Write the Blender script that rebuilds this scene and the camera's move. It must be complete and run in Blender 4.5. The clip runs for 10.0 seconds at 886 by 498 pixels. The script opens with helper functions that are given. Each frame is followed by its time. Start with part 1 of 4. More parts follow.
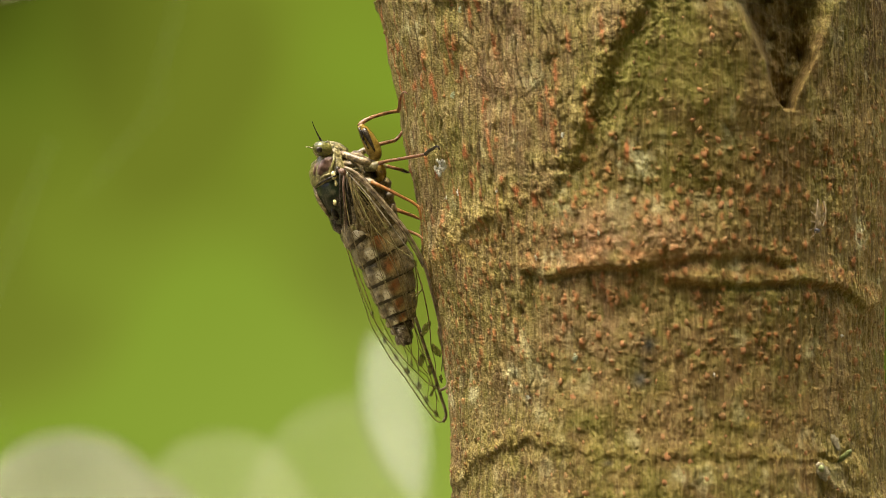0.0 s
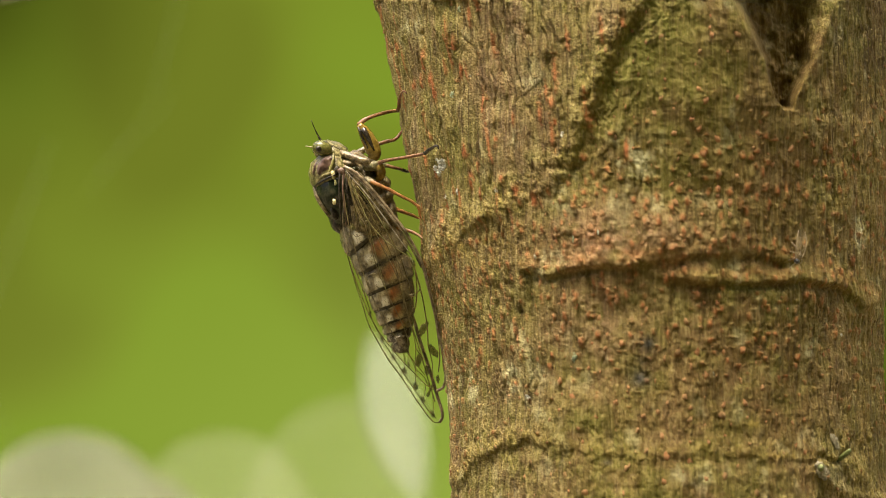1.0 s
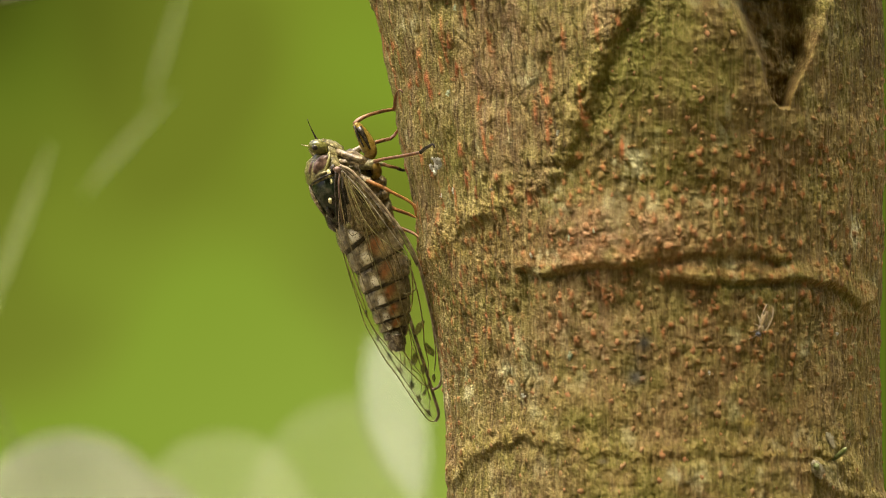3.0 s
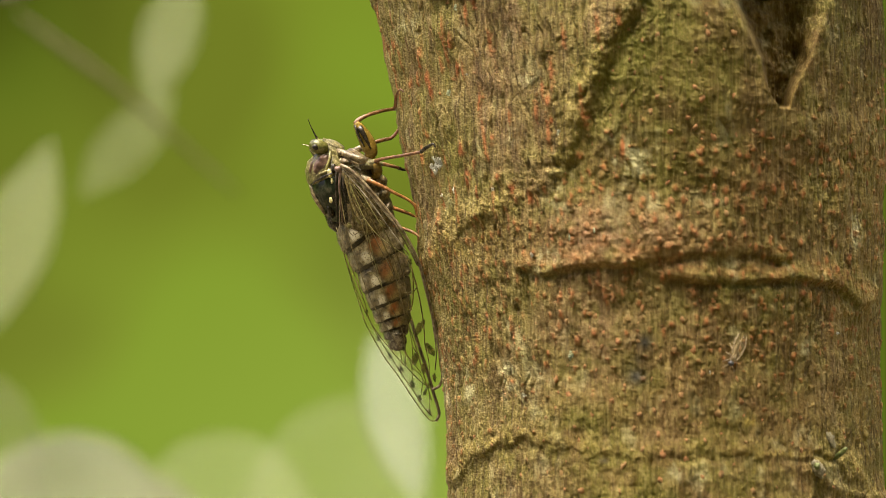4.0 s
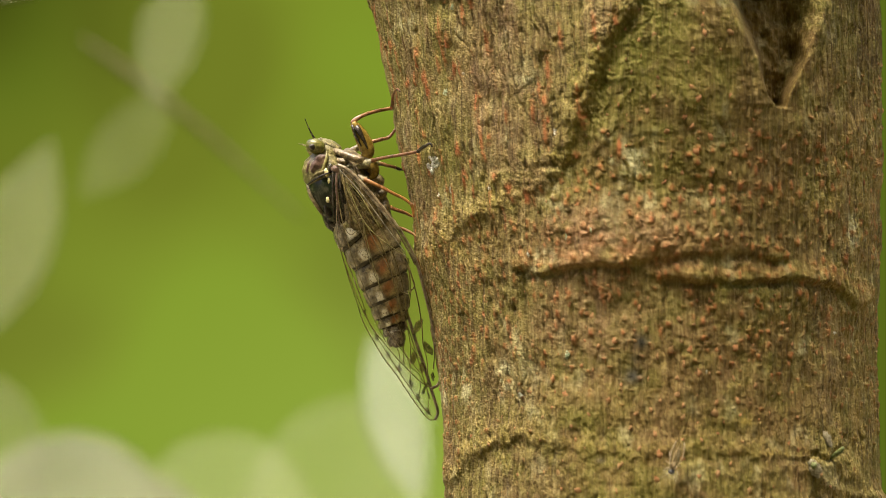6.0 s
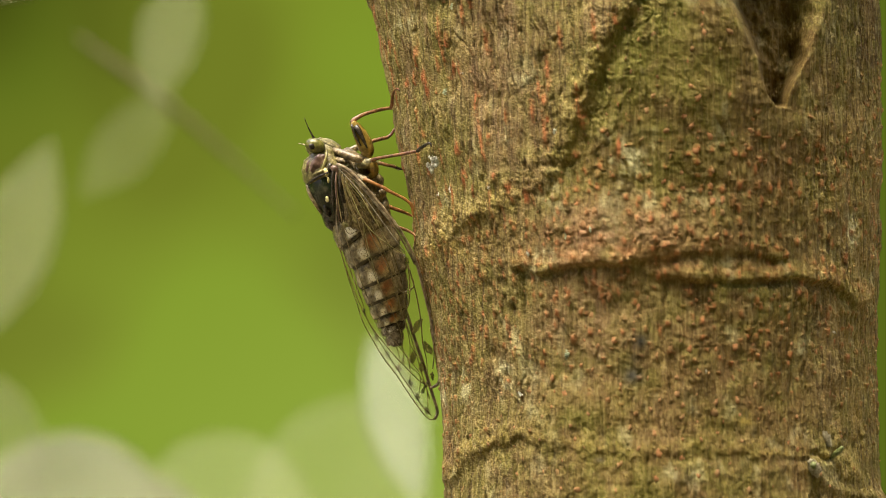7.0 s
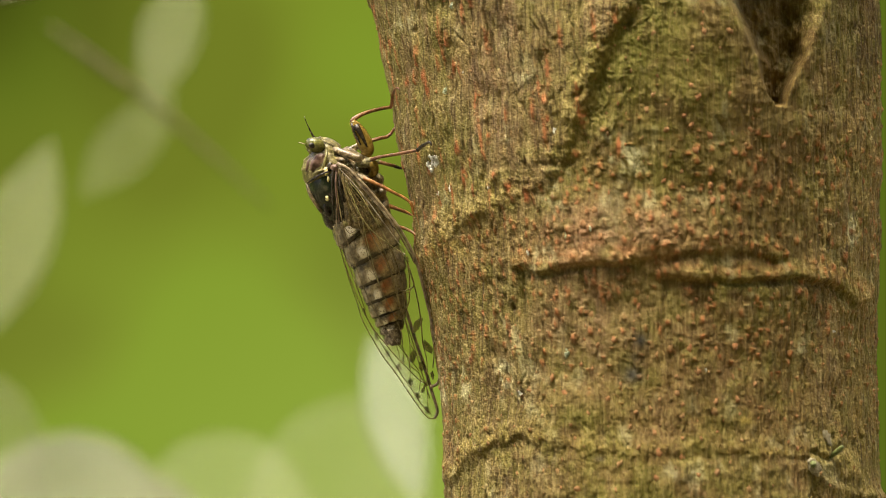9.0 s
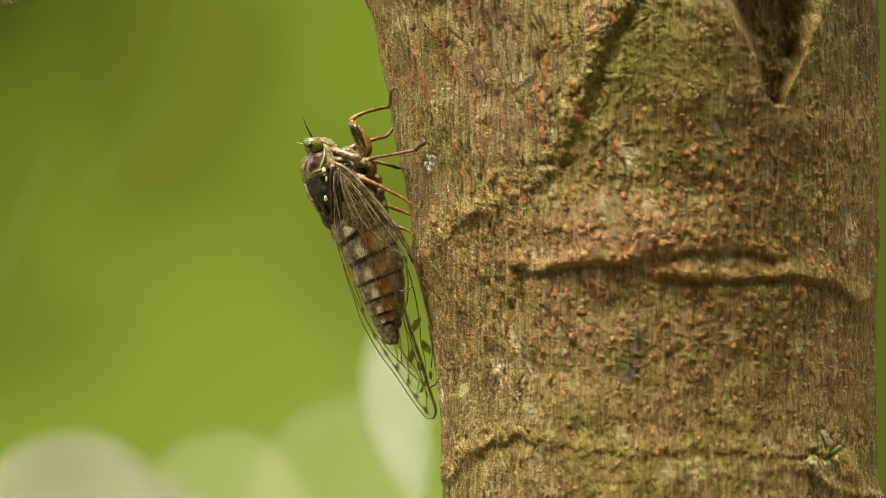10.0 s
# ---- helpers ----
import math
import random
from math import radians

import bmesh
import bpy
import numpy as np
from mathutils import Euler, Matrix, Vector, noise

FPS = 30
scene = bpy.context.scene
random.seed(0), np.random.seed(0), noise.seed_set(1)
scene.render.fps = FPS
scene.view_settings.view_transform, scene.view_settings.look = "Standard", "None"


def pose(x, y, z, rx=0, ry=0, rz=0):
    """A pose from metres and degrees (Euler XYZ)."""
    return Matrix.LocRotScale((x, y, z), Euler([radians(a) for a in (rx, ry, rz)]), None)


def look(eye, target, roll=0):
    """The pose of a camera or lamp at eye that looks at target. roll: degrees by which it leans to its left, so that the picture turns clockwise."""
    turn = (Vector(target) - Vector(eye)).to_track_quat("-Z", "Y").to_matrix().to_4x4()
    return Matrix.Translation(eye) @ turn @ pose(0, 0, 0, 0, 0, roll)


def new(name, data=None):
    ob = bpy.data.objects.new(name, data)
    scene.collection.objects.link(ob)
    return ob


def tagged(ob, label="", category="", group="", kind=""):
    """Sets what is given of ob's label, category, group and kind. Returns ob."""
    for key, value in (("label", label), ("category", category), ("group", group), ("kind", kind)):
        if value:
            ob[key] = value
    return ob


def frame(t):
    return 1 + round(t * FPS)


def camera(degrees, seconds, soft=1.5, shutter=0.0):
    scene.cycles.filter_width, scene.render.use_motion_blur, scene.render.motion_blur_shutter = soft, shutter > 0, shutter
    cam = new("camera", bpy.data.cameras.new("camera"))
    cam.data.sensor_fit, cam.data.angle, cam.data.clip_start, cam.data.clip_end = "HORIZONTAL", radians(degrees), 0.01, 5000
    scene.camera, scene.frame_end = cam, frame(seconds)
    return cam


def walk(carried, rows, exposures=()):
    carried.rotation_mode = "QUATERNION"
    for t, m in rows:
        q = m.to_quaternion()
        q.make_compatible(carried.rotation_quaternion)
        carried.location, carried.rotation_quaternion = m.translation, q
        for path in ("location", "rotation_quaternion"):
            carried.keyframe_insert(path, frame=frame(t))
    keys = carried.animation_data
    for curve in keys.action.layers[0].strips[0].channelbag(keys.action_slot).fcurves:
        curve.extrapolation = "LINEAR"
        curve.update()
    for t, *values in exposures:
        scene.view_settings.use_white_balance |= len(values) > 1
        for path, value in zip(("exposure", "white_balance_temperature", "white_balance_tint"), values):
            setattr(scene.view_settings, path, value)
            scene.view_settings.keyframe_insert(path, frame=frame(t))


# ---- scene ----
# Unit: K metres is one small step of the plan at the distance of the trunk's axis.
K = 0.0000694
DIST = 0.5
EYE_Z = 1.3
TURN = 1.2                      # the far point about which the lens drifts


def P(u, v, d=0.0):
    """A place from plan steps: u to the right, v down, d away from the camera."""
    return Vector(((u - 784) * K, d * K, EYE_Z - (v - 441) * K))


# ---- camera ----
cam = camera(12.43, 10.0, soft=0.6)
cam.data.dof.use_dof = True
cam.data.dof.focus_distance = DIST - 0.010
cam.data.dof.aperture_fstop = 36.0

# drift of the view: seconds, steps to the left, steps up
DRIFT = [(0, -9, -2.5), (0.5, -10.5, -1.7), (1, -8, -1.4), (1.5, -3, -1.4), (2, 1, -1.2), (2.5, 0, 0), (3.25, -1.4, 0.9),
         (4, -2, 1.5), (4.5, 1, 1.5), (5, 3, 1.6), (5.5, 3, 1.8), (6.25, 3.6, 2.4), (7, 4.2, 3), (7.5, 6, 3.1), (8, 6, 3.4),
         (8.5, 4.2, 4.4), (9, 4.2, 4.5), (9.5, 6, 4.5), (10, 7.2, 4.6)]


def eye_pose(dx, dz):
    gain = K / (1 - DIST / TURN)
    eye = Vector((dx * gain, -DIST, EYE_Z - dz * gain))
    return look(eye, (0, TURN - DIST, EYE_Z))


walk(cam, [(t, eye_pose(dx, dz)) for t, dx, dz in DRIFT])

# ---- world, sun, exposure ----
SUN_EL, SUN_AZ = radians(75), radians(-55)     # a veiled sun, from the left, high
world = bpy.data.worlds.new("sky")
scene.world = world
world.use_nodes = True
wn = world.node_tree
sky = wn.nodes.new("ShaderNodeTexSky")
sky.sky_type, sky.sun_disc = "NISHITA", False
sky.sun_elevation, sky.sun_rotation = SUN_EL, radians(180) - SUN_AZ
sky.air_density, sky.dust_density, sky.ozone_density = 0.35, 9.0, 0.0
wn.nodes["Background"].inputs["Strength"].default_value = 0.15
wn.links.new(sky.outputs[0], wn.nodes["Background"].inputs["Color"])
lamp = bpy.data.lights.new("sun", "SUN")
lamp.energy, lamp.angle, lamp.color = 1.0, radians(30), (1.0, 0.905, 0.62)
sun = new("sun", lamp)
to_sun = Vector((math.sin(SUN_AZ) * math.cos(SUN_EL), -math.cos(SUN_AZ) * math.cos(SUN_EL), math.sin(SUN_EL)))
sun.matrix_world = look(to_sun * 3 + Vector((0, 0, EYE_Z)), (0, 0, EYE_Z))
scene.view_settings.exposure = 1.69


# ---- materials ----
class Mat:
    """A small builder of node materials."""

    def __init__(self, name, rough=0.6, metal=0.0):
        self.m = bpy.data.materials.new(name)
        self.m.use_nodes = True
        self.t = self.m.node_tree
        self.b = self.t.nodes["Principled BSDF"]
        self.b.inputs["Roughness"].default_value = rough
        self.b.inputs["Metallic"].default_value = metal
        self.co = self.t.nodes.new("ShaderNodeTexCoord").outputs["Object"]

    def node(self, kind, **props):
        n = self.t.nodes.new(kind)
        for key, value in props.items():
            n.inputs[key].default_value = value
        return n

    def link(self, a, b):
        self.t.links.new(a, b)

    def noise(self, size, detail=4, rough=0.6, stretch=None):
        """Noise with features of about that many metres."""
        n = self.node("ShaderNodeTexNoise", Scale=1.0 / size, Detail=detail, Roughness=rough)
        co = self.co
        if stretch:
            mp = self.node("ShaderNodeMapping")
            mp.inputs["Scale"].default_value = stretch
            self.link(co, mp.inputs["Vector"])
            co = mp.outputs[0]
        self.link(co, n.inputs["Vector"])
        return n.outputs["Fac"]

    def ramp(self, fac, stops):
        r = self.t.nodes.new("ShaderNodeValToRGB")
        e = r.color_ramp.elements
        while len(e) < len(stops):
            e.new(0.5)
        for el, (at, col) in zip(e, stops):
            el.position, el.color = at, (*col, 1) if len(col) == 3 else col
        self.link(fac, r.inputs["Fac"])
        return r.outputs["Color"]

    def gray(self, fac, lo, hi):
        r = self.node("ShaderNodeMapRange")
        r.inputs["From Min"].default_value, r.inputs["From Max"].default_value = lo, hi
        self.link(fac, r.inputs["Value"])
        return r.outputs["Result"]

    def mul(self, a, b):
        n = self.t.nodes.new("ShaderNodeMath")
        n.operation = "MULTIPLY"
        for s, x in zip(n.inputs, (a, b)):
            if isinstance(x, (int, float)):
                s.default_value = x
            else:
                self.link(x, s)
        return n.outputs[0]

    def mix(self, fac, a, b, blend="MIX"):
        n = self.t.nodes.new("ShaderNodeMix")
        n.data_type, n.blend_type = "RGBA", blend
        if isinstance(fac, (int, float)):
            n.inputs[0].default_value = fac
        else:
            self.link(fac, n.inputs[0])
        for s, x in zip((n.inputs[6], n.inputs[7]), (a, b)):
            if isinstance(x, tuple):
                s.default_value = (*x, 1)
            else:
                self.link(x, s)
        return n.outputs[2]

    def attr(self, name):
        n = self.t.nodes.new("ShaderNodeAttribute")
        n.attribute_name = name
        return n.outputs["Fac"]

    def color(self, c):
        if isinstance(c, tuple):
            self.b.inputs["Base Color"].default_value = (*c, 1)
        else:
            self.link(c, self.b.inputs["Base Color"])
        return self

    def bump(self, fac, depth, strength=1.0):
        n = self.node("ShaderNodeBump", Strength=strength, Distance=depth)
        self.link(fac, n.inputs["Height"])
        self.link(n.outputs[0], self.b.inputs["Normal"])
        return self


def simple(name, lo, hi, size, rough=0.5, depth=0.00003, stretch=None, spec=0.5):
    m = Mat(name, rough)
    f = m.noise(size, 5, 0.65, stretch)
    m.color(m.ramp(f, [(0.3, lo), (0.7, hi)])).bump(m.noise(size * 0.35, 3), depth)
    m.b.inputs["Specular IOR Level"].default_value = spec
    return m.m


def bark_material():
    m = Mat("bark", 0.8)
    m.b.inputs["Specular IOR Level"].default_value = 0.3
    mid = m.noise(0.0022, 5, 0.65)
    fine = m.noise(0.0005, 3, 0.65)
    streak = m.noise(0.00055, 3, 0.6, (1, 1, 0.07))
    hair = m.noise(0.0003, 2, 0.5, (1, 1, 0.06))
    grit = m.noise(0.00026, 2, 0.6)
    fib = m.attr("fib")
    c = m.ramp(mid, [(0.28, (0.070, 0.043, 0.009)), (0.5, (0.112, 0.074, 0.015)), (0.72, (0.168, 0.118, 0.027))])
    c = m.mix(m.mul(m.gray(m.noise(0.009, 4, 0.6, (1, 1, 0.5)), 0.46, 0.62), 0.6), c, (0.19, 0.108, 0.05))
    c = m.mix(m.mul(m.attr("rind"), 0.8), c, m.mix(m.gray(m.noise(0.0038, 5, 0.65, (1, 1, 0.35)), 0.42, 0.58), m.mix(mid, (0.17, 0.105, 0.062), (0.30, 0.215, 0.14)), m.mix(mid, (0.19, 0.155, 0.042), (0.335, 0.285, 0.12))))
    c = m.mix(m.mul(m.attr("tan"), 0.75), c, (0.42, 0.30, 0.115))
    c = m.mix(m.mul(m.gray(m.noise(0.0062, 4, 0.6, (1, 1, 0.6)), 0.49, 0.62), 0.4), c, (0.205, 0.125, 0.068))
    c = m.mix(m.mul(m.gray(m.noise(0.0042, 4, 0.65), 0.46, 0.61), 0.6), c, (0.155, 0.15, 0.024))
    c = m.mix(m.mul(m.attr("moss"), m.gray(mid, 0.24, 0.56)), c, (0.145, 0.138, 0.022))
    c = m.mix(m.mul(m.attr("pink"), m.gray(mid, 0.3, 0.6)), c, (0.32, 0.19, 0.14))
    # brown also holds the shade painted into the crotch
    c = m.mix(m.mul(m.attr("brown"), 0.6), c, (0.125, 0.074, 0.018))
    c = m.mix(m.mul(m.attr("gold"), m.gray(fine, 0.3, 0.6)), c, (0.36, 0.265, 0.07))
    c = m.mix(m.mul(m.attr("pale"), m.gray(fine, 0.28, 0.48)), c, (0.46, 0.43, 0.30))
    c = m.mix(m.mul(m.mul(m.gray(streak, 0.52, 0.68), 0.4), fib), c, (0.43, 0.345, 0.18))
    c = m.mix(m.mul(m.mul(m.gray(streak, 0.47, 0.34), 0.7), fib), c, (0.075, 0.046, 0.018))
    c = m.mix(m.mul(m.mul(m.gray(hair, 0.47, 0.36), 0.4), fib), c, (0.08, 0.048, 0.022))
    c = m.mix(m.mul(m.mul(m.gray(hair, 0.54, 0.66), 0.35), fib), c, (0.46, 0.37, 0.21))
    c = m.mix(m.mul(m.gray(fine, 0.46, 0.28), 0.24), c, (0.065, 0.043, 0.013))
    c = m.mix(m.mul(m.gray(fine, 0.55, 0.70), 0.25), c, (0.44, 0.335, 0.14))
    c = m.mix(m.mul(m.mul(m.gray(grit, 0.48, 0.32), 0.42), fib), c, (0.45, 0.42, 0.36), "MULTIPLY")
    c = m.mix(m.mul(m.mul(m.gray(grit, 0.54, 0.68), 0.42), fib), c, (1.7, 1.68, 1.6), "MULTIPLY")
    c = m.mix(m.mul(m.attr("red"), m.gray(fine, 0.22, 0.44)), c, (0.40, 0.14, 0.06))
    c = m.mix(m.mul(m.attr("stain"), m.gray(mid, 0.15, 0.42)), c, (0.045, 0.04, 0.034))
    c = m.mix(1.0, c, (0.98, 0.99, 0.73), "MULTIPLY")
    m.color(c)
    h = m.mix(0.3, m.mix(m.mul(fib, 0.65), fine, m.mix(0.5, streak, hair)), mid)
    m.bump(m.mix(m.mul(fib, 0.22), h, grit), 0.0011, 1.0)
    m.link(m.gray(fib, 0.32, 1.15), m.t.nodes["Bump"].inputs["Strength"])
    return m.m


def flake_material(name, lo, mid, hi):
    """Loose bark and warts; each piece a shade of its own."""
    m = Mat(name, 0.8)
    m.b.inputs["Specular IOR Level"].default_value = 0.25
    info = m.t.nodes.new("ShaderNodeObjectInfo")
    c = m.ramp(m.noise(0.0004, 4, 0.65), [(0.35, lo), (0.5, mid), (0.65, hi)])
    c = m.mix(m.mul(info.outputs["Random"], 0.7), c, (0.215, 0.145, 0.055))
    m.color(c).bump(m.noise(0.0004, 4), 0.0003)
    return m.m


def insect_skin(name, lo, mid, hi, rough=0.4, size=0.0007, dust=0.0, depth=0.00005):
    m = Mat(name, rough)
    f = m.noise(size, 5, 0.7)
    c = m.ramp(f, [(0.32, lo), (0.5, mid), (0.68, hi)])
    if dust:
        c = m.mix(m.mul(m.gray(m.noise(size * 0.8, 4, 0.75), 0.53, 0.60), dust), c, (0.62, 0.58, 0.46))
    m.color(c).bump(m.noise(size * 0.3, 4), depth)
    return m.m


def wing_material(name, clearness, lo, hi):
    """A thin membrane, partly see-through, with an amber tint and a gloss."""
    m = Mat(name, 0.18)
    f = m.noise(0.0015, 4, 0.6)
    m.color(m.ramp(f, [(0.35, lo), (0.65, hi)]))
    m.bump(m.noise(0.0006, 3), 0.00006)
    clear = m.t.nodes.new("ShaderNodeBsdfTransparent")
    clear.inputs["Color"].default_value = (0.95, 0.93, 0.84, 1)
    mx = m.t.nodes.new("ShaderNodeMixShader")
    add = m.t.nodes.new("ShaderNodeMath")
    add.operation, add.inputs[1].default_value = "ADD", clearness
    m.link(m.mul(m.gray(f, 0.2, 0.8), 0.12), add.inputs[0])
    m.link(add.outputs[0], mx.inputs[0])
    m.link(m.b.outputs[0], mx.inputs[1])
    m.link(clear.outputs[0], mx.inputs[2])
    m.link(mx.outputs[0], m.t.nodes["Material Output"].inputs["Surface"])
    return m.m


def gleam_leaf_material(name, lo, hi, clear=0.2):
    m = Mat(name, 0.5)
    c = m.ramp(m.noise(0.02, 1), [(0.35, lo), (0.65, hi)])
    m.color(c)
    tr = m.t.nodes.new("ShaderNodeBsdfTranslucent")
    m.link(c, tr.inputs["Color"])
    mx = m.t.nodes.new("ShaderNodeMixShader")
    mx.inputs[0].default_value = 0.3
    m.link(m.b.outputs[0], mx.inputs[1])
    m.link(tr.outputs[0], mx.inputs[2])
    thin = m.t.nodes.new("ShaderNodeBsdfTransparent")
    m2 = m.t.nodes.new("ShaderNodeMixShader")
    m2.inputs[0].default_value = clear
    m.link(mx.outputs[0], m2.inputs[1])
    m.link(thin.outputs[0], m2.inputs[2])
    m.link(m2.outputs[0], m.t.nodes["Material Output"].inputs["Surface"])
    return m.m


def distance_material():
    """Far woods in soft greens; their brightness is emission, not light they receive."""
    m = Mat("glowing_foliage", 1.0)
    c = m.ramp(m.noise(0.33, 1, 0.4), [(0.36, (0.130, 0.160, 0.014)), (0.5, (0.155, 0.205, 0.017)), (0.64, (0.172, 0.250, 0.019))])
    # the glow is brighter low and towards the right, set by place
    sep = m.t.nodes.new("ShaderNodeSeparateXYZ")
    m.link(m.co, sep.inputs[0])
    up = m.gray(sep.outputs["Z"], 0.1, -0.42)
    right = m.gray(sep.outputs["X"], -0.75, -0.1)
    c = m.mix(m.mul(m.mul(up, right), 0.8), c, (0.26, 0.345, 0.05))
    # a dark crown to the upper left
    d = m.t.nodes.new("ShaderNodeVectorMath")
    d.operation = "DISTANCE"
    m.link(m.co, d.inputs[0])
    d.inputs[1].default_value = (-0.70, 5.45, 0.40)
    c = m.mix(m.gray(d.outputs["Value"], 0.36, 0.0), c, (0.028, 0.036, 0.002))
    # the glow is darker beyond the trunk's right side
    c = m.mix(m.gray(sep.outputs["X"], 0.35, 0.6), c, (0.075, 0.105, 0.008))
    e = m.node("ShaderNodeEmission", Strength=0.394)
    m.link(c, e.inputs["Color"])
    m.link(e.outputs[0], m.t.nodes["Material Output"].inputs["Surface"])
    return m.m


BARK = bark_material()
WART = flake_material("wart_cork", (0.14, 0.072, 0.022), (0.28, 0.118, 0.042), (0.36, 0.20, 0.08))
FLAKE = flake_material("bark_flake", (0.09, 0.058, 0.014), (0.19, 0.132, 0.036), (0.30, 0.22, 0.075))
GROUND = simple("leaf_litter", (0.05, 0.04, 0.02), (0.16, 0.13, 0.06), 0.03, 0.9, 0.01)
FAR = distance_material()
TWIG = simple("twig_bark", (0.07, 0.06, 0.02), (0.13, 0.12, 0.04), 0.004, 0.8, 0.0002)
LICHEN = simple("lichen", (0.58, 0.57, 0.44), (0.88, 0.86, 0.72), 0.0005, 0.9, 0.0001)
LICHEN_GREEN = simple("green_lichen", (0.26, 0.32, 0.18), (0.50, 0.56, 0.36), 0.0005, 0.9, 0.0001)
BUD = simple("bud_scales", (0.045, 0.055, 0.012), (0.24, 0.28, 0.08), 0.0008, 0.5, 0.0001)
SCAR = simple("leaf_scar", (0.14, 0.11, 0.045), (0.42, 0.38, 0.24), 0.0006, 0.8, 0.0002)
WOODS_SCREEN = simple("leafy_screen", (0.05, 0.065, 0.012), (0.20, 0.25, 0.05), 0.25, 0.8, 0.05)
# leaves that imitate blurred highlights, paler or clearer by the highlight's strength
GLEAM_PALE = gleam_leaf_material("pale_gleam_leaf", (0.235, 0.28, 0.095), (0.262, 0.305, 0.115), 0.62)
GLEAM_GREY = gleam_leaf_material("grey_gleam_leaf", (0.20, 0.225, 0.10), (0.225, 0.25, 0.115), 0.45)
GLEAM_GREEN = gleam_leaf_material("green_gleam_leaf", (0.25, 0.296, 0.112), (0.285, 0.326, 0.138), 0.75)
GLEAM_FAINT = gleam_leaf_material("thin_gleam_leaf", (0.326, 0.370, 0.163), (0.370, 0.407, 0.200), 0.88)
GLEAM_BRIGHT = gleam_leaf_material("bright_gleam_leaf", (0.24, 0.30, 0.145), (0.265, 0.32, 0.165), 0.5)
HEAD = insect_skin("head_skin", (0.035, 0.028, 0.010), (0.17, 0.145, 0.05), (0.44, 0.39, 0.18), 0.3, 0.00045)
EYE = insect_skin("eye_skin", (0.055, 0.06, 0.012), (0.13, 0.13, 0.03), (0.24, 0.22, 0.07), 0.12, 0.0009)
MESO = insect_skin("mesonotum_skin", (0.008, 0.010, 0.007), (0.022, 0.030, 0.014), (0.085, 0.08, 0.045), 0.12, 0.0013)
MESO.node_tree.nodes["Principled BSDF"].inputs["Specular IOR Level"].default_value = 0.3
VENTER = insect_skin("thorax_skin", (0.028, 0.019, 0.008), (0.16, 0.115, 0.048), (0.52, 0.43, 0.23), 0.28, 0.0006, 0.2)
CREAM = simple("cream_spot", (0.70, 0.60, 0.22), (0.88, 0.80, 0.42), 0.0004, 0.4)
DARKSKIN = insect_skin("dark_skin", (0.010, 0.008, 0.005), (0.028, 0.022, 0.014), (0.10, 0.08, 0.055), 0.22, 0.0006)
FEMUR = insect_skin("femur_skin", (0.04, 0.024, 0.005), (0.21, 0.135, 0.02), (0.38, 0.265, 0.055), 0.2, 0.0011)
TIBIA = insect_skin("tibia_skin", (0.04, 0.020, 0.008), (0.20, 0.085, 0.03), (0.40, 0.22, 0.10), 0.35, 0.0009)
ORANGE = insect_skin("orange_leg_skin", (0.13, 0.05, 0.01), (0.28, 0.115, 0.022), (0.44, 0.22, 0.06), 0.35, 0.0009)
VEIN = insect_skin("vein_skin", (0.05, 0.036, 0.012), (0.17, 0.128, 0.045), (0.33, 0.275, 0.11), 0.3, 0.0010)
COSTA = insect_skin("costa_skin", (0.06, 0.042, 0.022), (0.21, 0.155, 0.085), (0.46, 0.38, 0.24), 0.35, 0.0010)


def tergite_material():
    """Brown rings with a rusty flank, a waxy bloom and a dark rim."""
    m = Mat("tergite_skin", 0.24)
    f = m.noise(0.0009, 6, 0.72)
    fine = m.noise(0.0003, 4, 0.7)
    c = m.ramp(f, [(0.36, (0.032, 0.026, 0.013)), (0.5, (0.25, 0.20, 0.10)), (0.64, (0.62, 0.54, 0.34))])
    c = m.mix(m.mul(m.attr("rust"), m.gray(f, 0.25, 0.55)), c, (0.42, 0.13, 0.035))
    c = m.mix(m.mul(m.attr("grey"), m.gray(fine, 0.35, 0.6)), c, (0.36, 0.33, 0.27))
    c = m.mix(m.mul(m.attr("cream"), m.gray(fine, 0.3, 0.5)), c, (0.66, 0.50, 0.24))
    c = m.mix(m.mul(m.attr("rim"), 0.92), c, (0.018, 0.014, 0.009))
    c = m.mix(m.mul(m.attr("wax"), m.gray(fine, 0.40, 0.47)), c, (0.88, 0.84, 0.70))
    m.color(c).bump(fine, 0.00008)
    return m.m


TERGITE = tergite_material()
OLIVE = insect_skin("olive_fleck_skin", (0.08, 0.07, 0.025), (0.24, 0.215, 0.08), (0.52, 0.47, 0.26), 0.35, 0.0005)
GREEN_SHEEN = insect_skin("green_sheen_skin", (0.02, 0.035, 0.010), (0.05, 0.085, 0.028), (0.12, 0.16, 0.07), 0.15, 0.001)
REDFOOT = insect_skin("red_foot_skin", (0.04, 0.014, 0.006), (0.19, 0.058, 0.02), (0.36, 0.15, 0.06), 0.3, 0.0008)
PALEVEIN = insect_skin("pale_vein_skin", (0.07, 0.06, 0.016), (0.22, 0.20, 0.06), (0.42, 0.39, 0.16), 0.3, 0.0012)
GREYVEIN = insect_skin("grey_vein_skin", (0.09, 0.075, 0.05), (0.27, 0.235, 0.165), (0.55, 0.50, 0.40), 0.3, 0.0010)
PURPLE = insect_skin("purple_panel", (0.05, 0.028, 0.020), (0.15, 0.088, 0.062), (0.30, 0.21, 0.15), 0.3, 0.0012)
MEMBRANE = wing_material("wing_membrane", 0.91, (0.18, 0.15, 0.08), (0.36, 0.31, 0.19))
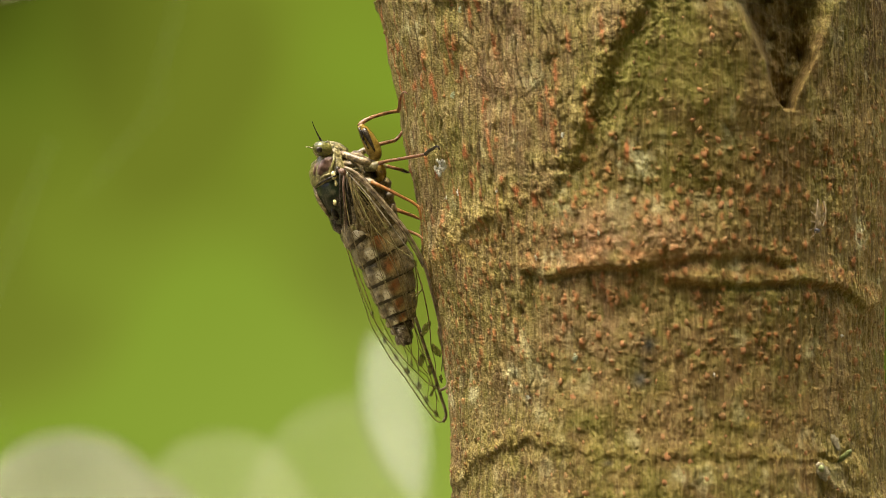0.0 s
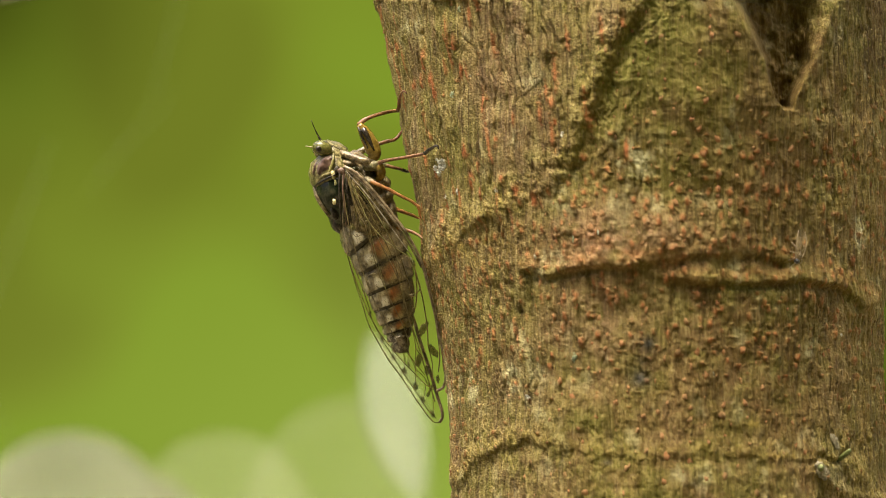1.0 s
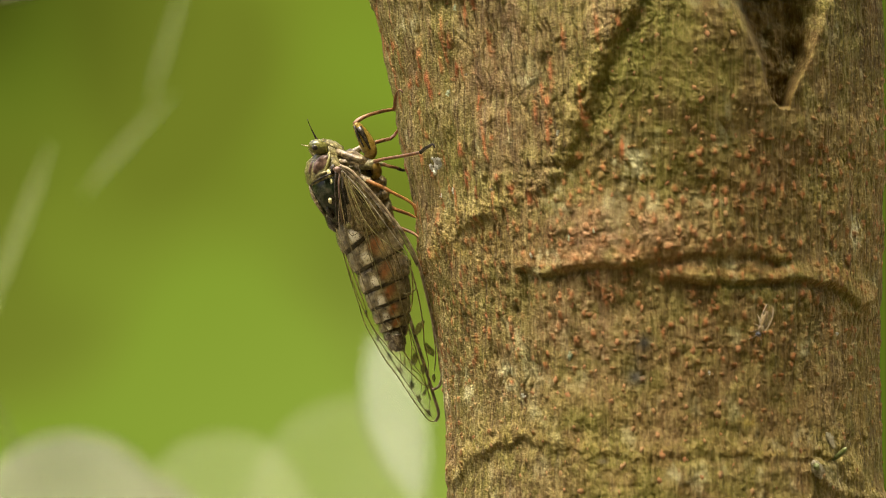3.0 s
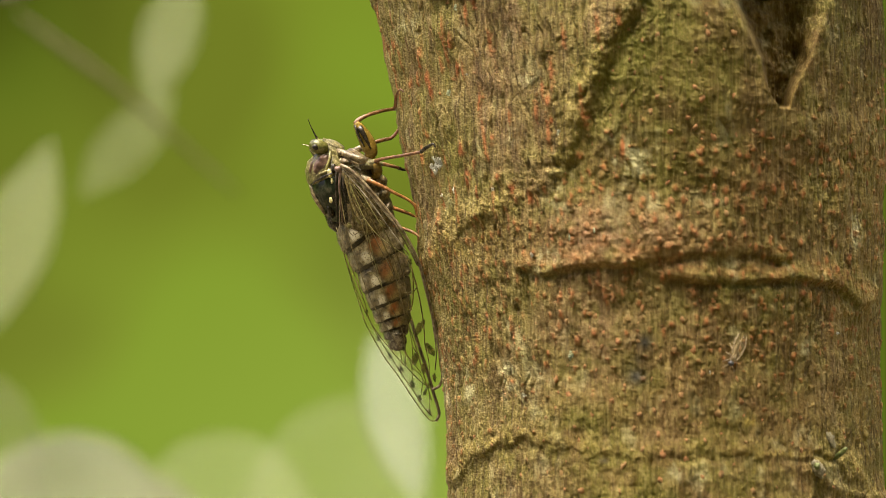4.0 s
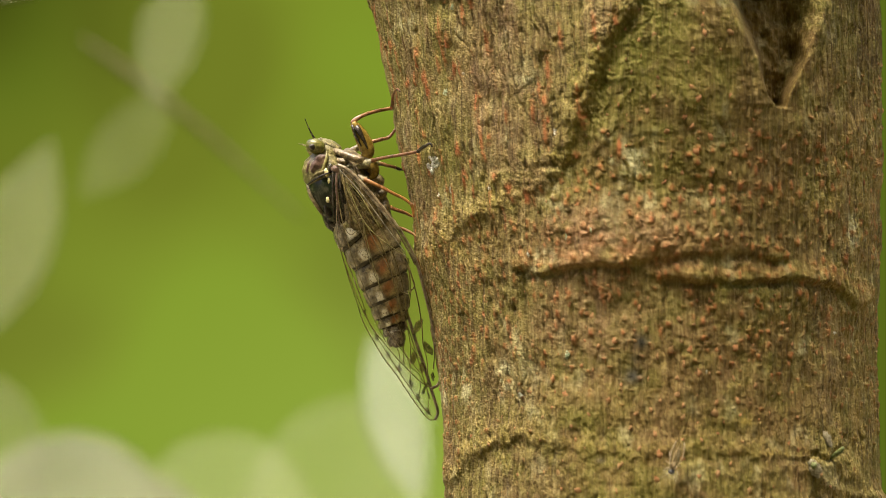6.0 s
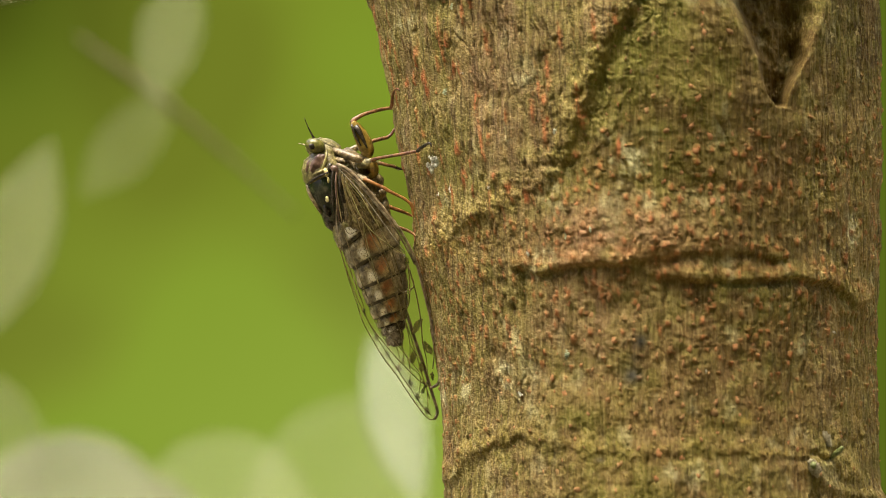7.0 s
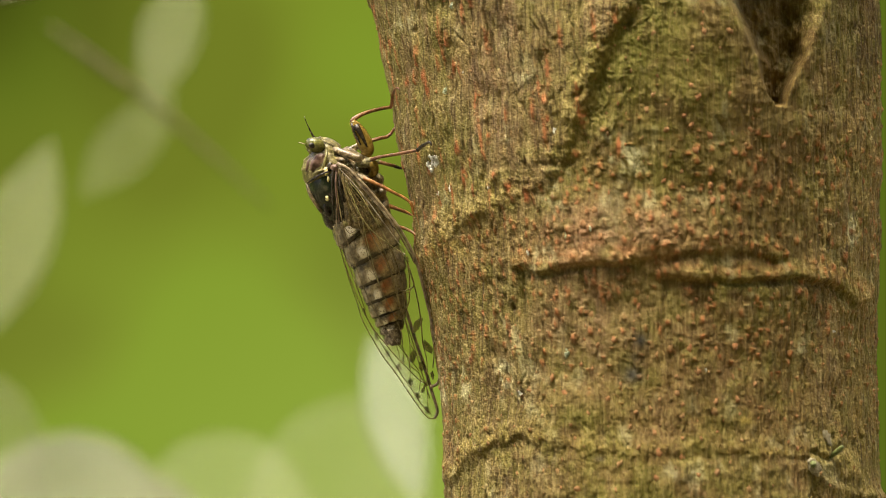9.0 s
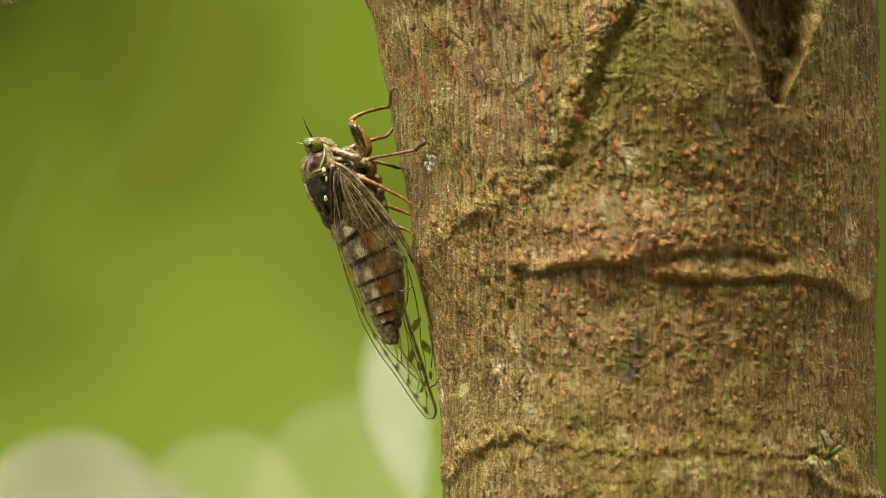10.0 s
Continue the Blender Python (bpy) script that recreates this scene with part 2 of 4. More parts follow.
HINDWING = wing_material("hind_wing_membrane", 0.72, (0.18, 0.14, 0.075), (0.38, 0.31, 0.19))
SPOT = wing_material("wing_spot", 0.30, (0.085, 0.066, 0.018), (0.17, 0.14, 0.045))
LOUSEWING = wing_material("louse_wing", 0.78, (0.20, 0.15, 0.08), (0.42, 0.36, 0.23))
GREYSKIN = insect_skin("louse_head", (0.03, 0.03, 0.03), (0.07, 0.07, 0.075), (0.16, 0.16, 0.17), 0.3, 0.0004)
PALELEG = simple("pale_leg", (0.22, 0.16, 0.08), (0.40, 0.32, 0.19), 0.0004, 0.5)


# ---- mesh helpers ----
def finish(name, bm, material, parent=None, label="", smooth=True):
    """Links a bmesh as one mesh object, under a thing or a part where given."""
    me = bpy.data.meshes.new(name)
    bmesh.ops.recalc_face_normals(bm, faces=bm.faces)
    bm.to_mesh(me)
    bm.free()
    for p in me.polygons:
        p.use_smooth = smooth
    me.materials.append(material)
    ob = new(name, me)
    if parent:
        ob.parent = parent
    if label:
        ob["label"] = label
    return ob


def part(name, bm, material, parent, label=""):
    return finish(name, bm, material, parent, label)


def spline(pts, n):
    """n places along a smooth curve through pts (tuples of any length)."""
    a = np.array([tuple(p) for p in pts], float)
    a = np.vstack([2 * a[0] - a[1], a, 2 * a[-1] - a[-2]])
    out = []
    for s in np.linspace(0, len(a) - 3 - 1e-9, n):
        i = int(s)
        f = s - i
        p0, p1, p2, p3 = a[i:i + 4]
        out.append(0.5 * (2 * p1 + (p2 - p0) * f + (2 * p0 - 5 * p1 + 4 * p2 - p3) * f * f + (3 * p1 - p0 - 3 * p2 + p3) * f ** 3))
    return np.array(out)


def tube(bm, pts, n=16, segs=10, flat=1.0, wobble=0.0, cap=True):
    """Adds a tube along rows (u, v, d, half-width) in plan steps; flat: its depth against its width."""
    rows = spline(pts, n)
    cs = [P(*r[:3]) for r in rows]
    rings = []
    for i, r in enumerate(rows):
        ax = (cs[min(i + 1, n - 1)] - cs[max(i - 1, 0)]).normalized()
        ref = Vector((0, 1, 0)) if abs(ax.y) < 0.85 else Vector((1, 0, 0))
        side = ax.cross(ref).normalized()
        deep = side.cross(ax).normalized()
        w = max(r[3], 0.05) * K
        ring = []
        for k in range(segs):
            a = 2 * math.pi * k / segs
            g = 1 + wobble * noise.noise(Vector((i * 0.7, math.cos(a) * 1.3, math.sin(a) * 1.3)))
            ring.append(bm.verts.new(cs[i] + side * (math.cos(a) * w * g) + deep * (math.sin(a) * w * flat * g)))
        rings.append(ring)
    for a, b in zip(rings, rings[1:]):
        for k in range(segs):
            bm.faces.new((a[k], a[(k + 1) % segs], b[(k + 1) % segs], b[k]))
    if cap:
        for ring, to in ((rings[0], -1), (rings[-1], 1)):
            bm.faces.new(ring)
    return bm


def made_tube(pts, n=16, segs=10, flat=1.0, wobble=0.0):
    return tube(bmesh.new(), pts, n, segs, flat, wobble)


def ball(bm, u, v, d, rx, ry, rz, turn=0.0, segs=20):
    """Adds an ellipsoid: half sizes in plan steps across, in depth and along, turned in the picture's plane."""
    m = Matrix.Translation(P(u, v, d)) @ pose(0, 0, 0, 0, turn, 0) @ Matrix.Diagonal((rx * K, ry * K, rz * K, 1))
    bmesh.ops.create_uvsphere(bm, u_segments=segs, v_segments=max(8, segs * 2 // 3), radius=1, matrix=m)
    return bm


def empty(name, at):
    ob = new(name)
    ob.empty_display_size = 0.005
    ob.location = at
    return ob


# ---- the tree ----
def lattice(seed):
    return np.random.RandomState(seed).rand(257, 257)


def vnoise(x, y, seed):
    """Smooth value noise on a lattice, -1 to 1."""
    g = lattice(seed)
    xi, yi = np.floor(x).astype(int), np.floor(y).astype(int)
    fx, fy = x - xi, y - yi
    fx, fy = fx * fx * fx * (fx * (fx * 6 - 15) + 10), fy * fy * fy * (fy * (fy * 6 - 15) + 10)
    xi, yi = xi % 256, yi % 256
    a = g[yi, xi] * (1 - fx) + g[yi, xi + 1] * fx
    b = g[yi + 1, xi] * (1 - fx) + g[yi + 1, xi + 1] * fx
    return (a * (1 - fy) + b * fy) * 2 - 1


def fbm(x, y, seed, octaves=4, gain=0.55):
    out, amp = 0, 1
    for i in range(octaves):
        out = out + amp * vnoise(x * 2 ** i, y * 2 ** i, seed + i)
        x, y = 0.8 * x - 0.6 * y, 0.6 * x + 0.8 * y         # each octave turned against the last
        amp *= gain
    return out


def smoothstep(a, b, x):
    f = np.clip((x - a) / (b - a), 0, 1)
    return f * f * (3 - 2 * f)


def along(u, v, line):
    """Signed distance to a polyline (above it is positive where it runs to the right) and the share of its length."""
    line = spline(line, 40)
    best = np.full(u.shape, 1e9)
    sign = np.zeros(u.shape)
    where = np.zeros(u.shape)
    for i, ((ax, ay), (bx, by)) in enumerate(zip(line, line[1:])):
        dx, dy = bx - ax, by - ay
        f = np.clip(((u - ax) * dx + (v - ay) * dy) / (dx * dx + dy * dy), 0, 1)
        d = np.hypot(u - ax - f * dx, v - ay - f * dy)
        nearer = d < best
        best = np.where(nearer, d, best)
        sign = np.where(nearer, np.sign(dy * (u - ax) - dx * (v - ay)), sign)
        where = np.where(nearer, (i + f) / 39, where)
    return best * sign, where


LEFT = [(-4000, 640), (-400, 590), (-150, 630), (0, 659), (110, 681), (170, 696), (240, 706), (330, 725), (420, 739), (480, 750), (560, 766), (650, 781),
        (780, 791), (882, 797), (1100, 806), (22000, 700)]
RIGHT = [(-4000, 1350), (-400, 1530), (-150, 1548), (0, 1552), (200, 1560), (400, 1558), (600, 1551), (750, 1554), (882, 1562), (1100, 1570), (22000, 1700)]

RIDGE = [(735, 478), (778, 444), (813, 402), (863, 374), (933, 338), (988, 303), (1012, 252), (1032, 192), (1062, 112), (1092, 52), (1122, 0), (1160, -70)]
LIP_UP = [(905, 482), (930, 474), (955, 488), (985, 478), (1020, 471), (1060, 468), (1110, 466), (1160, 456), (1210, 450), (1260, 447), (1310, 448), (1345, 452), (1372, 460), (1395, 474)]
LIP_LOW = [(1120, 482), (1180, 490), (1240, 494), (1300, 495), (1360, 494), (1410, 493), (1450, 496), (1485, 508), (1510, 526), (1528, 552)]
RING_LOW = [(785, 870), (823, 820), (863, 792), (925, 776), (1003, 790), (1103, 805), (1203, 800), (1353, 803), (1443, 808), (1503, 842), (1560, 895)]


def lean(v):
    """How far the trunk's foot comes towards the lens, in plan steps."""
    return 0.18 * (np.clip(v, -300, 1300) - 300)


def trunk_frame(v):
    left, right = np.interp(v, *zip(*LEFT)), np.interp(v, *zip(*RIGHT))
    g = 1 - lean(v) * K / DIST
    return 784 + ((left + right) / 2 - 784) * g, (right - left) / 2 * g


def marks(rng):
    """Seats of the lesser warts, in upright files: place, and three shares for size, height and redness."""
    out = []
    for gs in np.arange(-640, 640, 21):
        gv = -60 + rng.uniform(0, 30)
        while gv < 960:
            out.append((gs + rng.uniform(-7, 7), gv, rng.uniform(0, 1), rng.uniform(0, 1), rng.uniform(0, 1)))
            gv += rng.uniform(9, 30)
    return out


def blob(u, v, cu, cv, a, b):
    return np.exp(-((u - cu) / a) ** 2 - ((v - cv) / b) ** 2)


def bark_relief(s, u, v):
    """Height of the bark over the smooth trunk, and its pigments, with some shade painted in."""
    d1, w1 = along(u, v, RIDGE)
    d2, w2 = along(u, v, LIP_UP)
    d3, w3 = along(u, v, LIP_LOW)
    d4, w4 = along(u, v, RING_LOW)
    jag = fbm(s / 26, v / 26, 11, 4)
    wave = fbm(s / 60, v / 400, 13, 2)
    d1, d2, d3, d4 = d1 + jag * 4.5, d2 + jag * 1.8 + 2 * wave, d3 + jag * 1.8 - 2 * wave, d4 + jag * 7
    outer = smoothstep(-12, 25, d1) * smoothstep(560, 420, v)       # the fibrous bark above the ridge
    edge = smoothstep(1380, 1530, u)
    fib = np.clip(outer + edge + 0.5 * smoothstep(1080, 860, u) + 0.5, 0, 1)
    h = fib * (1.9 * fbm(s / 6.5, v / 80, 21, 3) + 1.5 * fbm(s / 13, v / 130, 24, 2))
    crack = 1 - np.abs(fbm(s / 14 + 0.35 * fbm(s / 40, v / 30, 27, 2), v / 120, 28, 2))
    h -= fib * 4.8 * np.clip((crack - 0.82) / 0.18, 0, 1)
    h += (0.45 + 0.55 * (1 - outer)) * 0.75 * fbm(s / 9, v / 9, 31, 3, 0.6)
    h += 3.0 * fbm(s / 60, v / 60, 35, 3)
    # short wrinkles that lie across the inner bark
    rid = 1 - np.abs(fbm(s / 26, v / 10, 41, 3))
    h += (1 - outer) * 0.6 * (np.clip(rid, 0, 1) ** 4 - 0.3)
    moss = np.clip(0.15 + 0.8 * fbm(s / 70, v / 110, 51, 4), 0, 1) * 0.5 * (1 - 0.4 * outer)
    moss += 0.75 * outer * np.exp(-((u - 765 - 0.12 * v) / 34) ** 2) * np.clip(0.45 + fbm(s / 18, v / 70, 53, 3), 0, 1)
    red = np.zeros_like(u)
    gold = np.zeros_like(u)
    # the long diagonal ridge: gentle on its upper side, steep below; slanting wrinkles beside its upper half
    on1 = smoothstep(0.0, 0.05, w1) * smoothstep(1.0, 0.97, w1)
    high = smoothstep(0.45, 0.65, w1)
    tall = 5.4 + 4.6 * high
    crumble = 1 + 0.3 * fbm(s / 14, v / 14, 61, 3)
    h += on1 * tall * crumble * np.where(d1 > 0, np.exp(-(d1 / 42) ** 2), np.exp(-(d1 / 11) ** 2))
    h -= on1 * 6.5 * np.exp(-((d1 + 24) / 15) ** 2) * high * crumble
    slant = 1 - np.abs(fbm(d1 / 15 + 0.5 * jag, w1 * 9, 63, 3))
    h += on1 * high * 5.0 * (np.clip(slant, 0, 1) ** 3 - 0.35) * np.exp(-((d1 + 42) / 34) ** 2)
    h += on1 * (1 - high) * 2.4 * fbm(s / 9, v / 11, 65, 3) * np.exp(-((d1 - 10) / 30) ** 2)
    gold += on1 * np.exp(-((d1 - 6) / 22) ** 2) * (0.35 - 0.2 * w1)
    moss += on1 * high * np.exp(-((d1 + 40) / 45) ** 2) * 0.7
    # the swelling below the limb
    # brown patches: partly bark tone, partly the middle's dimness put into the colour
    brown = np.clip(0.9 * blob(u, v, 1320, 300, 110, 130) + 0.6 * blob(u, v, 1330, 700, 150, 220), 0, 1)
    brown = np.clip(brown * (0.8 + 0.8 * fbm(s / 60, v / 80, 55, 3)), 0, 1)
    h += 34 * blob(u, v, 1270, 60, 190, 240) + 12 * blob(u, v, 1160, 415, 190, 55)
    # the crotch: steep on the side of the swelling, rising slowly to the limb on the other
    left = np.interp(v, [-400, -120, 0, 50, 110, 160, 190], [1130, 1228, 1278, 1303, 1328, 1348, 1362])
    crest = np.interp(v, [-400, 0, 60, 110, 190], [1590, 1462, 1440, 1420, 1386])
    f = (u - left + 4 * fbm(v / 40, u * 0, 79, 2)) / np.maximum(crest - left, 6)
    # closed just above the view: an unseen roof added to darken the hollow
    sunk = smoothstep(194, 186, v) * smoothstep(-75, -30, v)
    ramp = np.interp(v, [0, 120], [0.5, 0.72])
    pit = sunk * smoothstep(-0.03, 0.16, f) * (1 - smoothstep(0, 1, (f - ramp) / (1 - ramp))) * (80 + 10 * fbm(s / 22, v / 30, 77, 3))
    upper = smoothstep(135, 50, v) * smoothstep(-420, -200, v)
    h += upper * 5 * np.exp(-((f - 1.02) / 0.24) ** 2)
    h += 3 * blob(u, v, 1385, 232, 50, 22) + sunk * 3 * np.exp(-((u - left + 26) / 30) ** 2)
    # dark brown put into the crotch's bark colour as shade, with a little moss
    hollow_shade = smoothstep(-0.02, 0.12, f) * smoothstep(0, 0.3, np.interp(v, [20, 120], [0.85, 1.3]) - f) * smoothstep(220, 200, v)
    moss += hollow_shade * 0.25 + 0.5 * upper * smoothstep(1.1, 1.3, f) * smoothstep(1545, 1500, u)
    brown = np.maximum(brown, hollow_shade * 1.25)
    # two lips of the upper ring, each hanging over a groove
    lips = np.zeros_like(u)
    for d, w, amp, low in ((d2, w2, 8.0, 0.06), (d3, w3, 9.0, 0.22)):
        on = smoothstep(0.0, low, w) * smoothstep(1.0, 0.93, w)
        if low < 0.1:
            on = on * (1 - 0.6 * smoothstep(0.42, 0.6, w) * smoothstep(0.95, 0.85, w))
        on = on * smoothstep(75, 55, np.abs(d)) * np.clip(0.9 + 0.35 * fbm(s / 55, v / 200, 73, 3), 0.4, 1.3)
        h += on * amp * np.where(d > 0, np.exp(-(d / 24) ** 2), np.exp(-(d / 5.5) ** 2))
        h -= on * 4.5 * np.exp(-((d + 11) / 6.5) ** 2)
        lips += on * np.exp(-((d - 10) / 11) ** 2)
        red += on * 0.3 * np.exp(-((d - 14) / 14) ** 2) * np.clip(0.4 + fbm(s / 30, v / 12, 71, 3), 0, 1)
    h -= 7 * blob(u, v, 1372, 466, 24, 8)
    red += 0.25 * blob(u, v, 1070, 430, 130, 38) * np.clip(0.5 + fbm(s / 25, v / 18, 75, 3), 0, 1)
    # the lower ring
    on4 = smoothstep(0.0, 0.05, w4) * (1 - 0.55 * smoothstep(0.2, 0.45, w4))
    h += on4 * 5.0 * crumble * np.where(d4 > 0, np.exp(-(d4 / 24) ** 2), np.exp(-(d4 / 8) ** 2))
    h -= on4 * 2.0 * np.exp(-((d4 + 16) / 10) ** 2)
    gold += on4 * 0.4 * np.exp(-((d4 - 4) / 14) ** 2)
    # crease beside the bud
    d5, _ = along(u, v, [(1446, 806), (1470, 818), (1494, 800)])
    h -= 8 * np.exp(-(d5 / 6) ** 2)
    d6, _ = along(u, v, [(1452, 850), (1480, 866), (1520, 878), (1560, 884)])
    h += 5 * np.exp(-(d6 / 9) ** 2)
    h += 9 * blob(u, v, 1449, 832, 22, 20)
    # lesser warts, and on the outer bark red cracks in their place
    rng = np.random.RandomState(7)
    rows, cols = s.shape
    v_row, s_col = v[:, 0], s[0]
    for ws, wv, a, b, c in marks(rng):
        j = np.searchsorted(s_col, ws)
        i = np.searchsorted(v_row, wv)
        if not (0 < j < cols and 0 < i < rows):
            continue
        if outer[i, j] > 0.5:
            if a > 0.36:
                continue
            ra, rb, hh, rr = 2.0 + 1.8 * b, 8 + 18 * c * c, 0.8 + 1.6 * b, 0.9 if b > 0.5 else 0.1
        else:
            if a > 0.72 or hollow_shade[i, j] > 0.3:
                continue
            ra, rb = 2.8 + 2.4 * b, 3.4 + 4.2 * c
            hh, rr = 1.8 + 2.4 * b * c, 0.75 * smoothstep(0.3, 0.8, (c + 2 * a) / 2)
            if u[i, j] < 1000 and b > 0.4:
                ra, rb, hh, rr = 2.0 + 2 * c, 5 + 7 * c * a, 1.6 + 1.6 * a, 0.7
        i0, i1 = np.searchsorted(v_row, [wv - 3 * rb, wv + 3 * rb])
        j0, j1 = np.searchsorted(s_col, [ws - 3.2 * ra, ws + 3.2 * ra])
        ss, vv = s[i0:i1, j0:j1], v[i0:i1, j0:j1]
        q = ((ss - ws + 0.12 * (vv - wv) * (b - 0.5)) / ra) ** 2 + ((vv - wv) / rb) ** 2
        q = q * (1 + 0.8 * vnoise(ss / 4, vv / 4, 91))
        h[i0:i1, j0:j1] += hh * np.exp(-q * q * 0.55)
        red[i0:i1, j0:j1] = np.maximum(red[i0:i1, j0:j1], rr * np.exp(-q * 1.1))
    for cu, cv, a, b in ((741, 110, 4, 24), (754, 140, 4, 12), (846, 188, 3.5, 24), (826, 318, 6, 15), (795, 72, 4, 10), (881, 312, 5, 9), (813, 265, 4, 12), (935, 352, 6, 12),
                         (870, 248, 4, 10), (1101, 262, 4, 16), (906, 338, 4, 10), (762, 165, 4, 14), (722, 150, 3, 9), (975, 215, 3, 9), (805, 125, 3, 12), (1040, 215, 5, 9)):
        spot = blob(u, v, cu, cv, a, b)
        h += 2.4 * spot
        red += 1.3 * spot * np.clip(0.7 + 0.8 * fbm(s / 7, v / 9, 93, 2), 0, 1)
    pale = np.clip(fbm(s / 40, v / 60, 81, 4) - 0.6, 0, 1) * 0.6
    for cu, cv, a, b, g in ((897, 672, 10, 26, 0.9), (827, 682, 6, 20, 1.0), (1512, 410, 9, 24, 0.9), (1118, 285, 24, 28, 0.55), (1090, 270, 7, 26, 0.5),
                            (924, 702, 6, 10, 1.0), (787, 695, 7, 26, 0.9), (722, 40, 12, 22, 0.45), (968, 455, 30, 12, 0.55),
                            (1425, 622, 8, 9, 0.4), (845, 265, 9, 16, 0.5), (903, 240, 9, 16, 0.4), (935, 138, 18, 14, 0.45), (980, 350, 16, 30, 0.35)):
        rag = np.clip(0.35 + 1.1 * fbm(s / 12, v / 16, 85, 3), 0, 1.2)
        pale += g * blob(u, v, cu, cv, a, b) ** 0.7 * rag * 2.0
    stain = blob(u, v, 1139, 608, 13, 15) + blob(u, v, 1124, 668, 18, 17) + 0.6 * blob(u, v, 1130, 637, 12, 8) + 0.7 * blob(u, v, 1066, 818, 8, 5)
    moss += 0.6 * blob(u, v, 1180, 140, 90, 150) + 0.4 * blob(u, v, 850, 520, 110, 90) + 0.3 * blob(u, v, 1000, 700, 120, 90)
    gold += 0.5 * blob(u, v, 840, 440, 60, 60) * np.clip(0.4 + fbm(s / 22, v / 22, 95, 3), 0, 1) + 0.9 * blob(u, v, 1322, 750, 12, 8)
    gold += 0.6 * blob(u, v, 1390, 806, 60, 5)
    pink = np.clip(0.8 * blob(u, v, 1090, 415, 170, 50) + 0.6 * blob(u, v, 1040, 560, 100, 90) + 0.5 * blob(u, v, 880, 110, 80, 110) + 0.4 * blob(u, v, 1480, 640, 30, 80), 0, 1)
    return h, pit, {"rind": np.clip(outer + 0.5 * smoothstep(1080, 850, u), 0, 1), "tan": np.clip(0.8 * edge * (1 - hollow_shade) * smoothstep(60, 240, v) + 0.5 * lips, 0, 1),
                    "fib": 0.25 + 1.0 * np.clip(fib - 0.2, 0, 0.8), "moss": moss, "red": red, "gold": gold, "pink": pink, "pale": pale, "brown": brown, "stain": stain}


def grid_mesh(name, pts, material, attrs, closed=True):
    """A mesh over a grid of points (rows, columns, 3), closed round the columns."""
    rows, cols = pts.shape[:2]
    i, j = np.meshgrid(np.arange(rows - 1), np.arange(cols if closed else cols - 1), indexing="ij")
    k = (j + 1) % cols
    quads = np.stack([i * cols + j, (i + 1) * cols + j, (i + 1) * cols + k, i * cols + k], -1).reshape(-1, 4)
    me = bpy.data.meshes.new(name)
    me.vertices.add(rows * cols)
    me.vertices.foreach_set("co", pts.reshape(-1).astype(np.float32))
    me.loops.add(quads.size)
    me.loops.foreach_set("vertex_index", quads.reshape(-1).astype(np.int32))
    me.polygons.add(len(quads))
    me.polygons.foreach_set("loop_start", np.arange(0, quads.size, 4, dtype=np.int32))
    me.polygons.foreach_set("use_smooth", np.ones(len(quads), dtype=bool))
    for key, values in attrs.items():
        a = me.attributes.new(key, "FLOAT", "POINT")
        a.data.foreach_set("value", values.reshape(-1).astype(np.float32))
    me.update()
    me.validate()
    me.materials.append(material)
    return new(name, me)


def surface(u, v, lift=0.0):
    """A place on the smooth front of the trunk, in plan steps, lifted off it."""
    xc, r = trunk_frame(v)
    sn = np.clip((u - xc) / r, -1, 1)
    # the eye is near: what shows at u lies nearer than the axis
    for _ in range(4):
        d = -math.sqrt(max(0, 1 - sn * sn)) * (r + lift) - float(lean(v))
        uu = 784 + (u - 784) * (1 + d * K / DIST)
        sn = np.clip((uu - xc) / (r + lift), -1, 1)
    vv = 441 + (v - 441) * (1 + d * K / DIST)
    return uu, vv, d


GRID = {}


def bark_at(u, v):
    """The place on the rough bark that shows at the plan's u, v, and the way out of it."""
    uu, vv, d = surface(u, v)
    xc, r = trunk_frame(vv)
    i = int(np.searchsorted(GRID["v"], vv))
    j = int(np.searchsorted(GRID["ang"], math.atan2(uu - xc, -d - float(lean(v)))))
    g = GRID["pts"]
    out = np.cross(g[i, j + 3] - g[i, j - 3], g[i - 3, j] - g[i + 3, j])
    return Vector(g[i, j]), Vector(out).normalized()


def build_trunk():
    v = np.concatenate([np.linspace(-7200, -120, 60), np.arange(-118, 1000, 1.7), np.linspace(1002, 19170, 130)])
    ang = np.radians(np.concatenate([np.linspace(-180, -105, 30)[:-1], np.linspace(-105, 105, 860), np.linspace(105, 180, 30)[1:-1]]))
    vv, th = np.meshgrid(v, ang, indexing="ij")
    xc, r = trunk_frame(vv)
    s = th * 425
    sn, cs = np.sin(th), np.cos(th)
    # place on the picture's plan, for the marks that are known from the front
    near = 1 - (r * cs + lean(vv)) * K / DIST
    u0 = 784 + (xc + r * sn - 784) / near
    v0 = 441 + (vv - 441) / near
    h, pit, attrs = bark_relief(s, np.where(np.abs(th) < 1.72, u0, 1e4), np.where(np.abs(vv) < 1400, v0, vv))
    h = h * smoothstep(-900, -100, vv) * smoothstep(2200, 1000, vv)
    h += smoothstep(9000, 19170, vv) * 160
    rr = r + h
    pts = np.stack([(xc + rr * sn - 784) * K, (pit * (np.abs(th) < 1.72) - rr * cs - lean(vv)) * K, EYE_Z - (vv - 441) * K], -1)
    GRID.update(v=v, ang=ang, pts=pts)
    return grid_mesh("trunk", pts, BARK, attrs)


tree = empty("tree", (0, 0, 0))
tagged(tree, "rough brown tree with reddish warts, moss and ring scars", "tree")
build_trunk().parent = tree


